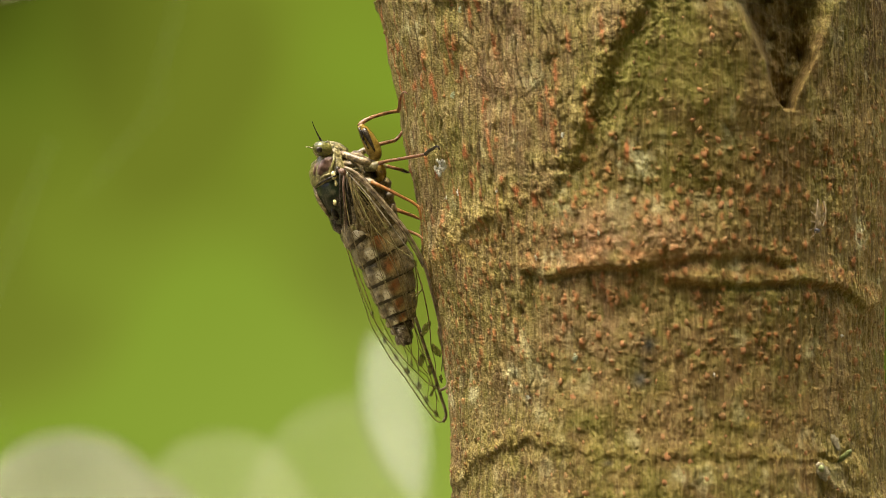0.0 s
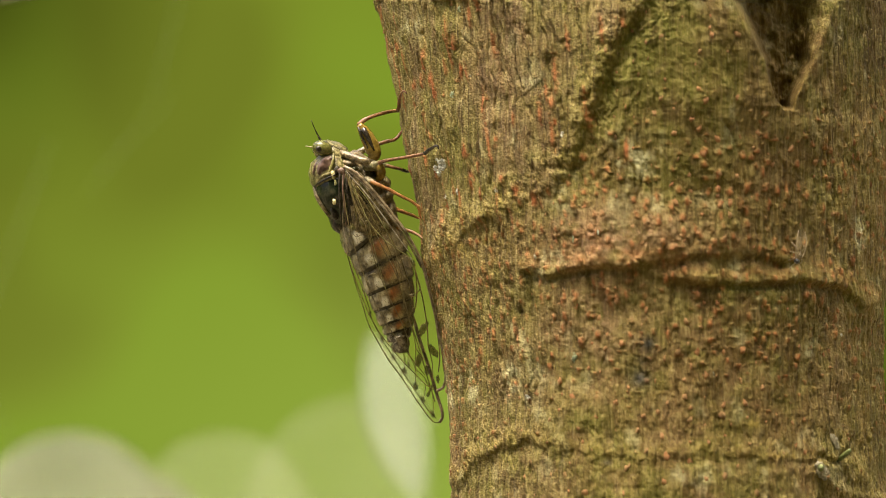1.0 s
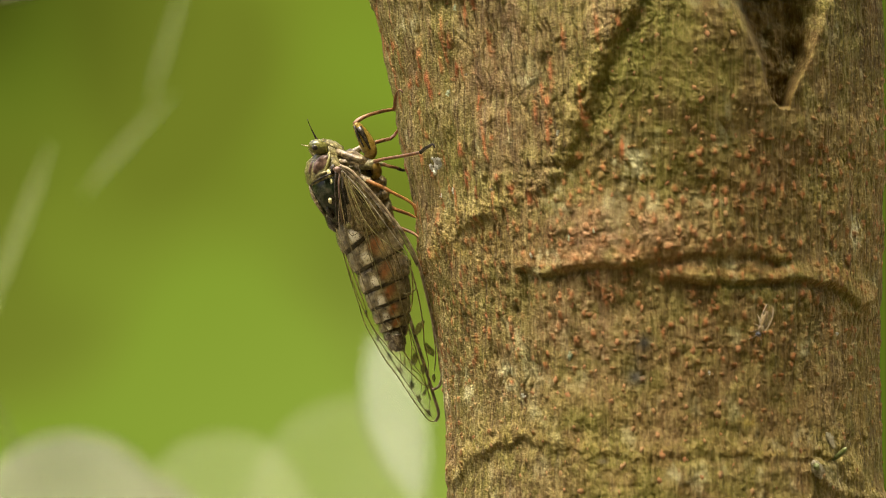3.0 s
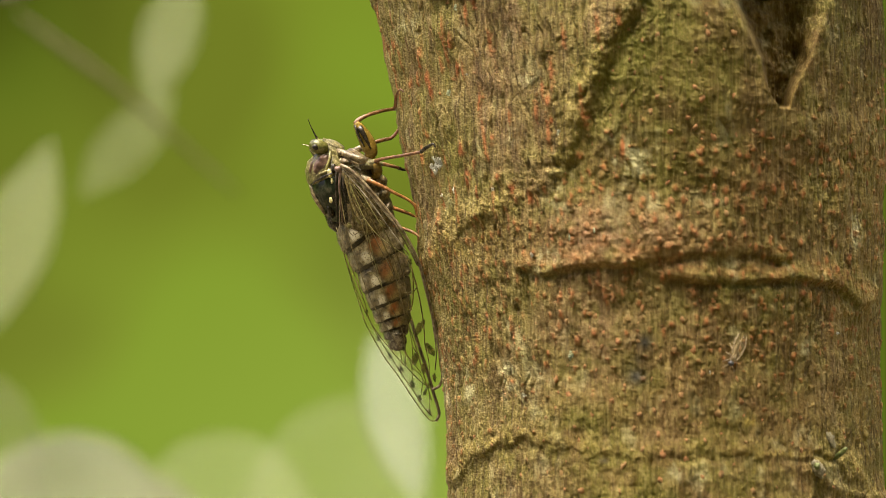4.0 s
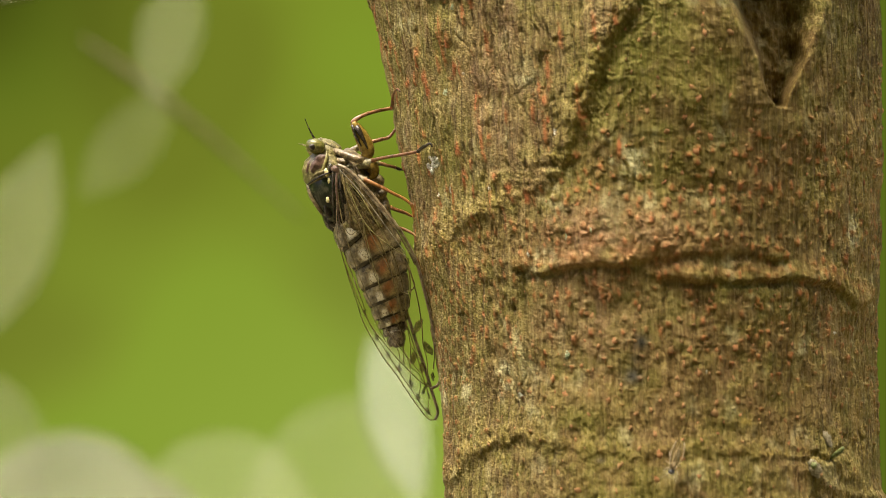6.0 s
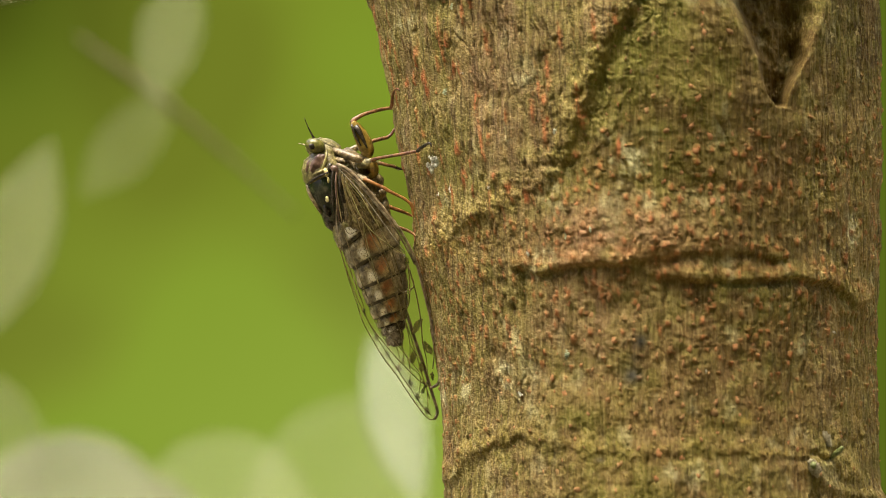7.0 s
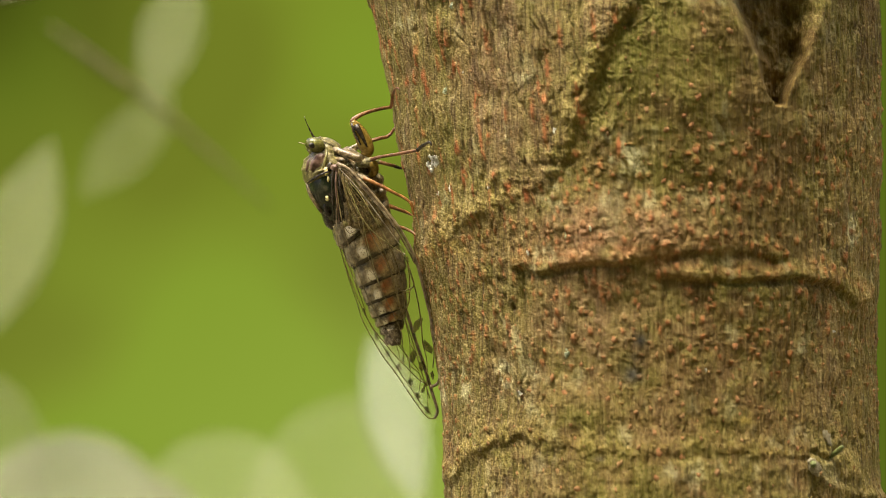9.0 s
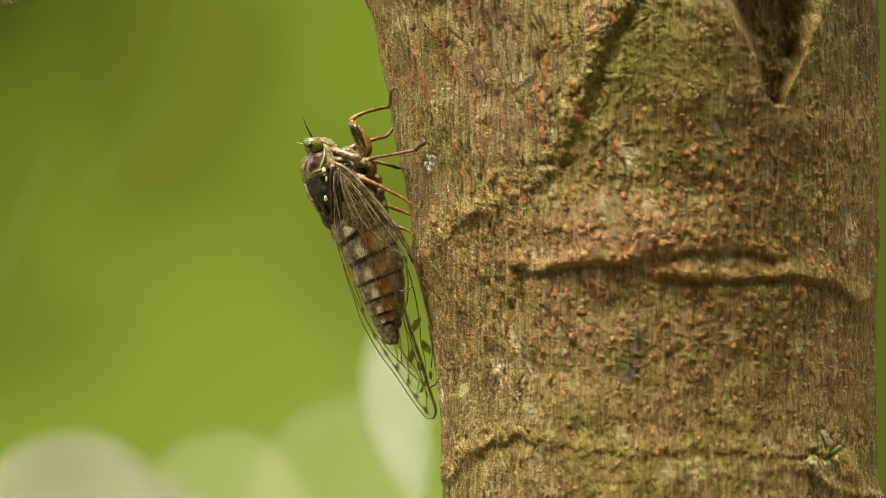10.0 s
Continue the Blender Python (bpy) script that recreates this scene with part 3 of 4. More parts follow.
def chunk(name, material, seed, jag, sx, sz, depth):
    """A small irregular lump of cork, its back at y = 0, about one step in size."""
    bm = bmesh.new()
    bmesh.ops.create_icosphere(bm, subdivisions=2, radius=1)
    for vert in bm.verts:
        q = vert.co.copy()
        g = 1 + jag * noise.noise(q * 1.4 + Vector((seed * 7.3, 0, 0))) + 0.4 * jag * noise.noise(q * 3.5 + Vector((seed, 9, 0)))
        vert.co = Vector((q.x * sx * g, q.y * depth * g, q.z * sz * g)) * K
    me = bpy.data.meshes.new(name)
    bm.to_mesh(me)
    bm.free()
    for poly in me.polygons:
        poly.use_smooth = jag < 1.0
    me.materials.append(material)
    return me


def scatter(name, meshes, places, rng, turn, sink):
    for u, v, size in places:
        at, out = bark_at(u, v)
        ob = new(name, rng.choice(meshes))
        m = out.to_track_quat("-Y", "Z").to_matrix().to_4x4()
        ob.parent = tree
        ob.matrix_local = Matrix.Translation(at - out * sink * size * K) @ m @ pose(0, 0, 0, rng.uniform(-12, 12), rng.uniform(-turn, turn), rng.uniform(-15, 15)) @ Matrix.Diagonal(
            (size * rng.uniform(0.8, 1.2), size, size * rng.uniform(0.8, 1.3), 1))


# the larger warts, by the part of the trunk: across and down
WARTS_TOP = [(1222, 155), (1233, 178), (1211, 212), (1222, 228), (1285, 170), (1256, 243), (1295, 240), (1328, 215), (1325, 232), (1297, 268), (1230, 270), (1208, 308), (1158, 172),
             (1146, 198), (1180, 235), (1240, 60), (1222, 90), (1238, 48), (1156, 62), (1281, 60), (1385, 262), (1352, 290), (1430, 285), (1455, 310)]
WARTS_RING = [(1178, 325), (1212, 335), (1210, 353), (1183, 355), (1258, 330), (1258, 345), (1277, 377), (1176, 388), (1262, 360), (1279, 358), (1068, 420), (1012, 425), (1008, 437),
              (1058, 377), (1026, 365), (1112, 398), (1040, 400), (1163, 425), (1129, 428), (1268, 418), (1293, 425), (1235, 532), (1259, 535), (1150, 530), (1080, 508), (1081, 530)]
WARTS_LOW = [(1003, 515), (1012, 542), (1000, 570), (1050, 560), (1065, 590), (1063, 615), (1092, 605), (1135, 545), (945, 615), (940, 635), (980, 670), (1005, 700), (1045, 735), (940, 695),
             (1080, 710), (1080, 760), (1118, 760), (1130, 735), (1150, 672), (1162, 770), (1135, 795), (1100, 825), (990, 840), (1025, 870), (965, 740), (1165, 850)]
WARTS_SIDE = [(1204, 565), (1190, 620), (1222, 622), (1213, 645), (1202, 670), (1238, 660), (1302, 672), (1305, 618), (1340, 685), (1212, 720), (1213, 740), (1268, 735), (1202, 700),
              (1310, 710), (1415, 800), (1170, 805), (1212, 815), (1240, 845), (1330, 870), (1273, 620), (1475, 700), (1275, 840)]


def cork():
    rng = random.Random(5)
    warts = [chunk("wart", WART, n, 0.55, 0.9, 1.2, 0.62) for n in range(8)]
    places = [(u, v, rng.uniform(4.2, 6.2)) for u, v in WARTS_TOP + WARTS_RING + WARTS_LOW + WARTS_SIDE]
    while len(places) < 290:
        u, v = rng.uniform(790, 1500), rng.uniform(-10, 892)
        if u < 1090 and v < 330 + (1000 - u) * 0.7 - max(0, u - 990) * 3:
            continue
        if (1270 < u < 1490 and v < 215) or 440 < v < 510:
            continue
        if all((u - a) ** 2 + (v - b) ** 2 > 20 ** 2 for a, b, _ in places):
            places.append((u, v, rng.choice((2.4, 2.8, 3.2, 3.8)) * (0.8 if u < 1000 else 1.0)))
    scatter("wart", warts, places, rng, 30, 0.36)
    flakes = [chunk("bark_flake", FLAKE, 20 + n, 1.3, 0.9, 1.3, 0.7) for n in range(10)]
    line = spline(RIDGE, 200)
    places = []
    for _ in range(60):
        u, v = line[rng.randrange(8, 188)]
        u, v = u + rng.gauss(2, 13), v + rng.gauss(2, 13)
        if u > 750 + 10 * (v > 430) and v > -60:
            places.append((u, v, rng.choice((1.3, 1.6, 2.0, 2.5))))
    line = spline(RING_LOW, 200)
    for _ in range(40):
        u, v = line[rng.randrange(14, 150)]
        places.append((u + rng.gauss(0, 8), v + rng.gauss(-4, 8), rng.choice((1.8, 2.4, 3))))
    scatter("bark_flake", flakes, places, rng, 70, 0.7)
    slivers = [chunk("bark_sliver", FLAKE, 40 + n, 0.7, 0.55, 4.0, 0.7) for n in range(6)]
    places = []
    while len(places) < 150:
        u, v = rng.uniform(680, 1060), rng.uniform(-10, 420)
        if u > 715 + v * 0.12 and v < 330 + (1000 - u) * 0.6 - max(0, u - 990) * 3:
            places.append((u, v, rng.choice((1.8, 2.3, 3.0))))
    scatter("bark_sliver", slivers, places, rng, 10, 0.45)


cork()


def rough_up(bm, size, amount):
    for vert in bm.verts:
        vert.co += vert.normal * noise.noise(vert.co / (size * K)) * amount * K
    return bm


def lichen_flake(u, v, size, material, seed, label):
    """A crusty, lobed flake that lies on the bark."""
    rng = random.Random(seed)
    bm = bmesh.new()
    for _ in range(22):
        a, r = rng.uniform(0, 6.28), size * rng.uniform(0, 0.85)
        du, dv = math.cos(a) * r * 0.6 + 0.2 * r, math.sin(a) * r * 1.2
        at, out = bark_at(u + du, v + dv)
        ball(bm, at.x / K + 784, 441 - (at.z - EYE_Z) / K, at.y / K, size * rng.uniform(0.10, 0.30), size * 0.10, size * rng.uniform(0.10, 0.32), rng.uniform(-60, 60), 8)
    for vert in bm.verts:
        q = vert.co * 16000
        vert.co += Vector((noise.noise(q), 0.5 * noise.noise(q + Vector((5, 0, 0))), noise.noise(q + Vector((0, 5, 0))))) * size * K * 0.26
    ob = finish("lichen", bm, material)
    return tagged(ob, label, "lichen", "lichen flakes on the bark")


WHITE_L, GREEN_L = "small white crusty lichen flake on the tree bark", "small grey-green lichen flake on the tree bark"
for n, (u, v, size, mat) in enumerate(((767, 291, 15, LICHEN), (986, 236, 5, LICHEN), (798, 337, 6, LICHEN), (779, 347, 4, LICHEN), (1008, 630, 7, LICHEN_GREEN),
                                       (790, 165, 6, LICHEN_GREEN), (800, 14, 5, LICHEN_GREEN), (924, 700, 6, LICHEN), (1008, 422, 6, LICHEN_GREEN),
                                       (940, 452, 5, LICHEN), (1253, 660, 3.5, LICHEN), (1478, 590, 4, LICHEN), (822, 132, 3, LICHEN), (870, 335, 3, LICHEN),
                                       (1052, 408, 5, LICHEN_GREEN))):
    lichen_flake(u, v, size, mat, n, WHITE_L if mat is LICHEN else GREEN_L)


def bud_on_trunk():
    """A small green bud with the pale scar beneath it."""
    at = surface(1488, 800, 4)
    ob = empty("bud", P(*at))
    inv = Matrix.Translation(-P(*at))

    def local(name, bm, mat, label=""):
        bmesh.ops.transform(bm, matrix=inv, verts=bm.verts)
        return part(name, bm, mat, ob, label)

    u, v, d = at
    local("bud_tip", made_tube([(u - 17, v + 15, d + 6, 3.2), (u - 9, v + 10, d - 2, 4.4), (u - 1, v + 3, d - 6, 4.6), (u + 5, v - 3, d - 9, 4), (u + 8, v - 6, d - 10, 2)], 14, 12, 1, 0.3), BUD)
    s2 = surface(1469, 780, 3)
    local("bud_scale", rough_up(ball(bmesh.new(), *s2, 6, 2.5, 15, -22, 14), 5, 3), SCAR, "pale dry scale")
    s3 = surface(1446, 831, 7)
    local("scar", rough_up(ball(bmesh.new(), *s3, 10, 5, 16, -24, 20), 5, 4), SCAR, "pale corky leaf scar")
    local("scar_pit", rough_up(ball(bmesh.new(), s3[0] - 2, s3[1] - 4, s3[2] - 4, 5.5, 3.5, 6, 0, 14), 5, 2), BUD, "dark pit")
    return tagged(ob, "tiny green bud beside a pale leaf scar on the trunk", "bud")


bud_on_trunk()


# ---- the cicada ----
cicada = empty("cicada", P(600, 330, -40))
tagged(cicada, "mottled brown cicada with clear spotted wings clinging to the tree trunk", "cicada")
HOME = cicada.location.copy()


def own(name, bm, material, parent=cicada, label="", base=None):
    """A part of the cicada, written in plan steps; base: where its own origin lies."""
    origin = HOME if base is None else base
    bmesh.ops.transform(bm, matrix=Matrix.Translation(-origin), verts=bm.verts)
    ob = part(name, bm, material, parent, label)
    up = Vector((0, 0, 0))
    q = parent
    while q is not None:
        up += q.location
        q = q.parent
    ob.location = origin - up
    return ob


def shell(pts, n=24, segs=36, flat=1.0, rough=0.0, size=12):
    bm = made_tube(pts, n, segs, flat)
    bm.normal_update()
    return rough_up(bm, size, rough) if rough else bm


D0 = -40
# head: vertex, brow and face, with both eyes
head = own("head", shell([(550, 274, D0, 6), (557, 270, D0, 18), (568, 272, D0, 25), (582, 278, D0, 28), (596, 286, D0, 26)], 20, 32, 1.25, 1.2, 9), HEAD)
bm = bmesh.new()
for i in range(9):
    f = i / 8
    tube(bm, [(570 + 25 * f, 254 + 11 * f, D0 - 28, 1.4), (572 + 25 * f, 249 + 11 * f, D0 - 14, 1.6), (572 + 25 * f, 248 + 11 * f, D0 + 5, 1.6), (570 + 25 * f, 252 + 11 * f, D0 + 20, 1.4)], 8, 6)
own("brow_ridges", bm, HEAD, head, "pale ribbed brow")
own("eye", ball(bmesh.new(), 564, 263, D0 - 33, 18, 16, 13.5, 18, 28), EYE, head, "bulging olive eye")
own("eye", ball(bmesh.new(), 568, 261, D0 + 33, 17, 16, 13, 18, 28), EYE, head, "bulging olive eye")
own("eye_spot", ball(bmesh.new(), 560, 264, D0 - 45.5, 7, 4, 5.6, 0, 16), DARKSKIN, head, "dark pupil-like spot")
own("antenna", made_tube([(562, 250, D0 - 30, 2.4), (558, 243, D0 - 30, 1.6), (551, 229, D0 - 30, 0.9), (545, 214, D0 - 30, 0.5)], 12, 6), DARKSKIN, head, "thin dark bristle")
own("antenna", made_tube([(548, 262, D0 + 30, 1.5), (541, 259, D0 + 32, 0.9), (532, 257, D0 + 34, 0.4)], 10, 6), PALELEG, head)
# pronotum: purple panels between olive ridges, and the collar behind them
pro = own("pronotum", shell([(560, 275, D0, 22), (567, 284, D0, 33), (575, 297, D0, 39), (582, 311, D0, 41), (586, 320, D0, 39)], 20, 40, 1.25, 1.6, 11), HEAD, label="olive and purple pronotum")
own("panel", rough_up(ball(bmesh.new(), 569, 294, D0 - 44, 11, 5.2, 19, 34, 24), 6, 2.4), PURPLE, pro, "purple brown panel")
own("panel", rough_up(ball(bmesh.new(), 554, 297, D0 - 29, 6, 8, 14, 18, 20), 6, 2.2), PURPLE, pro, "purple brown panel")
own("panel", rough_up(ball(bmesh.new(), 590, 302, D0 - 49, 5, 5, 9, 10, 16), 5, 1.0), DARKSKIN, pro, "dark side panel")
own("ridge", made_tube([(584, 272, D0 - 40, 2), (584, 284, D0 - 48, 2.8), (579, 300, D0 - 50, 2.6), (574, 312, D0 - 50, 1.6)], 16, 8, 0.7), PALEVEIN, pro, "yellow green ridge")
own("collar", made_tube([(547, 325, D0 - 12, 1.6), (555, 319, D0 - 34, 2.4), (569, 311, D0 - 49, 2.6), (587, 304, D0 - 54, 2.2)], 18, 10, 0.7, 0.15), HEAD, pro, "olive collar band")
own("collar_edge", made_tube([(548, 331, D0 - 14, 1.4), (557, 325, D0 - 37, 1.8), (571, 317, D0 - 51, 1.8), (588, 310, D0 - 56, 1.6)], 18, 8), DARKSKIN, pro, "dark line behind the collar")
# mesonotum: the glossy dark back, and its tail end
meso = own("mesonotum", shell([(580, 312, D0, 34), (584, 320, D0, 39), (591, 334, D0, 42), (599, 353, D0, 40), (607, 374, D0, 33), (612, 392, D0, 26)], 26, 40, 1.3, 0.8, 16), MESO,
           label="glossy black-green mesonotum")
own("scutellum", shell([(578, 372, D0, 8), (586, 385, D0, 12), (593, 398, D0, 13), (600, 409, D0, 8)], 14, 20, 1.6, 0.8, 7), DARKSKIN, meso, "shiny black scutellum")
for u, v, a in ((584, 310, 6.0), (588, 324, 3.6), (586, 357, 4.0)):
    own("cream_spot", rough_up(ball(bmesh.new(), u, v, D0 - 52, a * 0.7, 5, a * 1.3, -26 + 3 * a, 14), 3, 2.2), CREAM, meso, "cream yellow spot")
# the sheen along the back's edge, laid on as a pale strip
own("edge_sheen", made_tube([(549, 330, D0 - 16, 2.5), (554, 345, D0 - 22, 4), (563, 362, D0 - 26, 4), (576, 382, D0 - 24, 3)], 16, 8), VENTER, meso, "pale greyish rim that imitates a sheen")
own("back_plate", rough_up(ball(bmesh.new(), 590, 346, D0 - 49, 7, 4, 20, -14, 20), 6, 1.6), DARKSKIN, meso, "black patch on the back")
# a green highlight on the dark back, made as a coloured part
own("green_sheen", rough_up(ball(bmesh.new(), 579, 331, D0 - 46, 5, 5, 11, -12, 18), 6, 1.2), GREEN_SHEEN, meso, "green highlight laid on the glossy back")
own("tail_plate", rough_up(ball(bmesh.new(), 585, 374, D0 - 34, 7, 8, 15, -16, 18), 6, 2.0), DARKSKIN, meso, "dark plate at the end of the back")
# underside of the thorax
thorax = own("thorax", shell([(595, 285, D0, 30), (612, 305, D0, 42), (628, 335, D0, 48), (640, 365, D0, 50), (650, 395, D0, 48), (657, 415, D0, 42)], 30, 40, 1.05, 3.0, 14), VENTER,
             label="mottled greyish brown thorax")
for u, v, a, b, t, m in ((646, 291, 16, 11, 20, VENTER), (664, 302, 11, 14, 0, FEMUR), (640, 312, 16, 12, 35, VENTER), (672, 322, 13, 10, 30, VENTER), (655, 330, 12, 15, 10, VENTER),
                         (680, 345, 9, 12, 20, VENTER), (668, 352, 14, 15, 15, VENTER), (684, 372, 9, 14, 15, VENTER), (612, 290, 13, 9, 20, VENTER), (622, 300, 10, 8, 0, HEAD)):
    own("sclerite", rough_up(ball(bmesh.new(), u, v, D0 - 22, a, 24, b, t, 18), 5, 3.0), m, thorax)


# legs: each a hip with thigh, then shin and foot
def leg(hip, hipmat, thigh, thighmat, shin, shinmat, foot, trims=(), footmat=DARKSKIN):
    ob = own("leg", made_tube(hip, 14, 12, 0.9, 0.12), hipmat)
    t = own("thigh", made_tube(thigh, 20, 14, 0.75, 0.06), thighmat, ob)
    for rows in trims:
        own("thigh_trim", made_tube(rows, 6, 6), DARKSKIN, ob)
    own("shin", made_tube(shin, 18, 9, 1.0, 0.06), shinmat, ob)
    own("foot", made_tube(foot, 16, 8), footmat, ob, "clawed foot")
    return ob


leg([(590, 268, D0 - 18, 4.5), (606, 274, D0 - 34, 6), (626, 282, D0 - 46, 6.6), (640, 287, D0 - 50, 7.6), (650, 288, D0 - 48, 7)], VENTER,
    [(652, 283, D0 - 46, 8), (655, 272, D0 - 46, 13), (648, 253, D0 - 46, 13.5), (637, 233, D0 - 46, 10), (629, 222, D0 - 46, 5.5)], FEMUR,
    [(628, 224, D0 - 44, 4.2), (634, 217, D0 - 42, 4.4), (650, 208, D0 - 36, 3.4), (675, 200, D0 - 18, 3.2), (697, 195, D0 + 8, 3)], TIBIA,
    [(696, 196, D0 + 8, 3.6), (698.5, 189, D0 - 8, 3.4), (699, 179, D0 - 28, 2.8), (702.5, 168, D0 - 50, 2.3), (708, 164.5, D0 - 74, 1.8), (713, 169, D0 - 84, 1.2)],
    [[(641, 232, D0 - 46, 2.5), (645, 231, D0 - 46, 1.8), (646, 234, D0 - 46, 0.6)], [(648, 247, D0 - 46, 3), (654, 246, D0 - 46, 2), (656, 250, D0 - 46, 0.6)],
     # two dark stripes along the thigh, after the two spines
     [(636, 229, D0 - 54, 5), (643, 241, D0 - 57, 4.2), (650, 255, D0 - 58, 3), (656, 268, D0 - 57, 1.2)], [(628, 226, D0 - 52, 2), (635, 245, D0 - 55, 2.2), (645, 264, D0 - 56, 1)]], REDFOOT)
leg([(600, 275, D0 + 20, 9), (618, 278, D0 + 40, 9)], VENTER, [(618, 274, D0 + 45, 7), (632, 266, D0 + 48, 6), (645, 258, D0 + 50, 4)], VENTER,
    [(640, 262, D0 + 48, 3.6), (656, 255, D0 + 52, 3.6), (676, 249, D0 + 60, 3.4), (690, 246, D0 + 66, 3)], TIBIA,
    [(689, 246, D0 + 66, 3), (696, 240, D0 + 70, 2.8), (702, 231, D0 + 72, 2.2), (706, 226, D0 + 74, 1.2)], (), REDFOOT)
leg([(640, 296, D0 - 40, 8), (656, 294, D0 - 52, 9), (667, 291, D0 - 58, 6)], HEAD, [(664, 292, D0 - 58, 6), (667, 300, D0 - 58, 8), (668, 311, D0 - 50, 7), (660, 318, D0 - 40, 5)], FEMUR,
    [(664, 289, D0 - 60, 4), (680, 285, D0 - 76, 2.9), (715, 280, D0 - 112, 2.9), (746, 275, D0 - 148, 2.7)], TIBIA,
    [(744, 275.5, D0 - 147, 3.4), (750, 270, D0 - 154, 3), (757, 266, D0 - 166, 2.8), (765, 262, D0 - 178, 2), (769, 268, D0 - 182, 1.2)])
leg([(640, 296, D0 + 20, 6), (660, 290, D0 + 20, 6)], HEAD, [(655, 290, D0 + 15, 5), (665, 291, D0 + 14, 5), (678, 293, D0 + 14, 3.6)], HEAD,
    [(676, 292, D0 + 14, 3.4), (690, 296, D0 + 16, 3), (704, 299, D0 + 22, 2.8)], TIBIA,
    [(702, 299, D0 + 22, 3.2), (710, 302, D0 + 26, 2.8), (716, 303, D0 + 28, 1.8)])
leg([(640, 318, D0 - 44, 7), (655, 324, D0 - 54, 7)], VENTER, [(650, 322, D0 - 56, 4), (664, 328, D0 - 62, 3.6), (684, 337, D0 - 66, 3.1)], ORANGE,
    [(680, 335, D0 - 66, 3.4), (700, 346, D0 - 70, 2.9), (720, 356, D0 - 72, 2.7), (733, 366, D0 - 74, 2.6)], ORANGE,
    [(732, 364, D0 - 74, 3.6), (735, 373, D0 - 75, 2.8), (736, 382, D0 - 76, 2.2), (739, 387, D0 - 78, 1.2)], (), ORANGE)
leg([(660, 350, D0 + 20, 6), (676, 360, D0 + 20, 6)], VENTER, [(670, 358, D0 + 18, 5), (684, 366, D0 + 18, 4.5), (698, 371, D0 + 18, 3.6)], ORANGE,
    [(694, 370, D0 + 18, 3.6), (708, 375, D0 + 18, 3.4), (722, 380, D0 + 18, 3)], ORANGE,
    [(720, 379, D0 + 18, 3), (728, 383, D0 + 18, 2.6), (734, 386, D0 + 16, 1.6)], (), ORANGE)
own("leg_tip", made_tube([(690, 400, D0 - 10, 3.2), (707, 405, D0 - 10, 3), (722, 410, D0 - 14, 2.8), (734, 416, D0 - 22, 2.4), (740, 422, D0 - 30, 1.4)], 16, 8), ORANGE, label="orange hind shin")

TAIL = insect_skin("tail_skin", (0.022, 0.017, 0.012), (0.12, 0.095, 0.07), (0.46, 0.40, 0.30), 0.16, 0.0008, 0.6)
# abdomen: overlapping rings
AB_BASE = P(628, 395, D0)
abdomen = own("abdomen", shell([(628, 392, D0, 36), (650, 425, D0, 40), (670, 470, D0, 40), (685, 520, D0, 31), (693, 560, D0, 23), (699, 595, D0, 12), (701, 612, D0, 8)], 30, 28, 0.95), DARKSKIN, base=AB_BASE)
AXIS = spline([(625, 380, 40), (645, 415, 46), (668, 455, 46), (681, 495, 43), (689, 530, 37), (695, 560, 30), (699, 582, 24), (701, 600, 18), (704, 617, 12)], 101)


def ab_row(f, extra):
    u, v, w = AXIS[int(round(f * 100))]
    return u, v, D0, w + extra


CUTS = [0.0, 0.14, 0.27, 0.40, 0.52, 0.64, 0.75, 0.86, 1.0]
for i, (a, b) in enumerate(zip(CUTS, CUTS[1:])):
    e = min(b + 0.015, 1.0)
    rows = [ab_row(a, -5), ab_row(a * 0.8 + b * 0.2, -1.5), ab_row((a + b) / 2, 0.8), ab_row(a * 0.12 + b * 0.88, 1.6), ab_row(b, 1.0), ab_row(e, -2)]
    bm = shell(rows, 16, 44, 0.95, 2.2, 9)
    for vert in bm.verts:
        side = (vert.co.x / K + 784) - rows[2][0]
        vert.co.z += 0.2 * side * K
    layers = [bm.verts.layers.float.new(key) for key in ("rust", "wax", "rim", "grey", "cream")]
    bm.verts.ensure_lookup_table()
    for n, vert in enumerate(bm.verts):
        f, x = (n // 44) / 15, math.cos(2 * math.pi * (n % 44) / 44)
        g = f + 0.35 * (x - 0.1)
        vert[layers[0]] = (1.0 if i < 6 else 0.2) * math.exp(-(((x - 0.12) / 0.26) ** 4)) * math.exp(-((g - 0.36) / 0.2) ** 4)
        tri = 0.05 + 0.22 * max(0.0, f - 0.3)
        vert[layers[1]] = 2.4 * math.exp(-(((x + 0.36) / tri) ** 2)) * math.exp(-((f - 0.56) / 0.17) ** 4)
        # grey on both flanks; on the left it is a painted sheen
        vert[layers[3]] = 0.7 * math.exp(-(((x + 0.85) / 0.14) ** 2)) + 0.6 * math.exp(-(((x - 0.72) / 0.28) ** 2))
        vert[layers[4]] = 1.0 * math.exp(-(((x - 0.25) / 0.22) ** 2)) * math.exp(-((g - 0.60) / 0.10) ** 2)
        vert[layers[2]] = 0.97 if f > (0.78 if x < 0 else 0.89) else 0.5 * math.exp(-(f / 0.08) ** 2)
        vert[layers[2]] = max(vert[layers[2]], 0.95 * math.exp(-(((x + 0.12) / 0.10) ** 2)) * math.exp(-((f - 0.66) / 0.22) ** 2), 0.6 * math.exp(-(((x + 0.66) / 0.08) ** 2)))
    own("tergite", bm, TERGITE if i < 6 else TAIL, abdomen, base=AB_BASE)
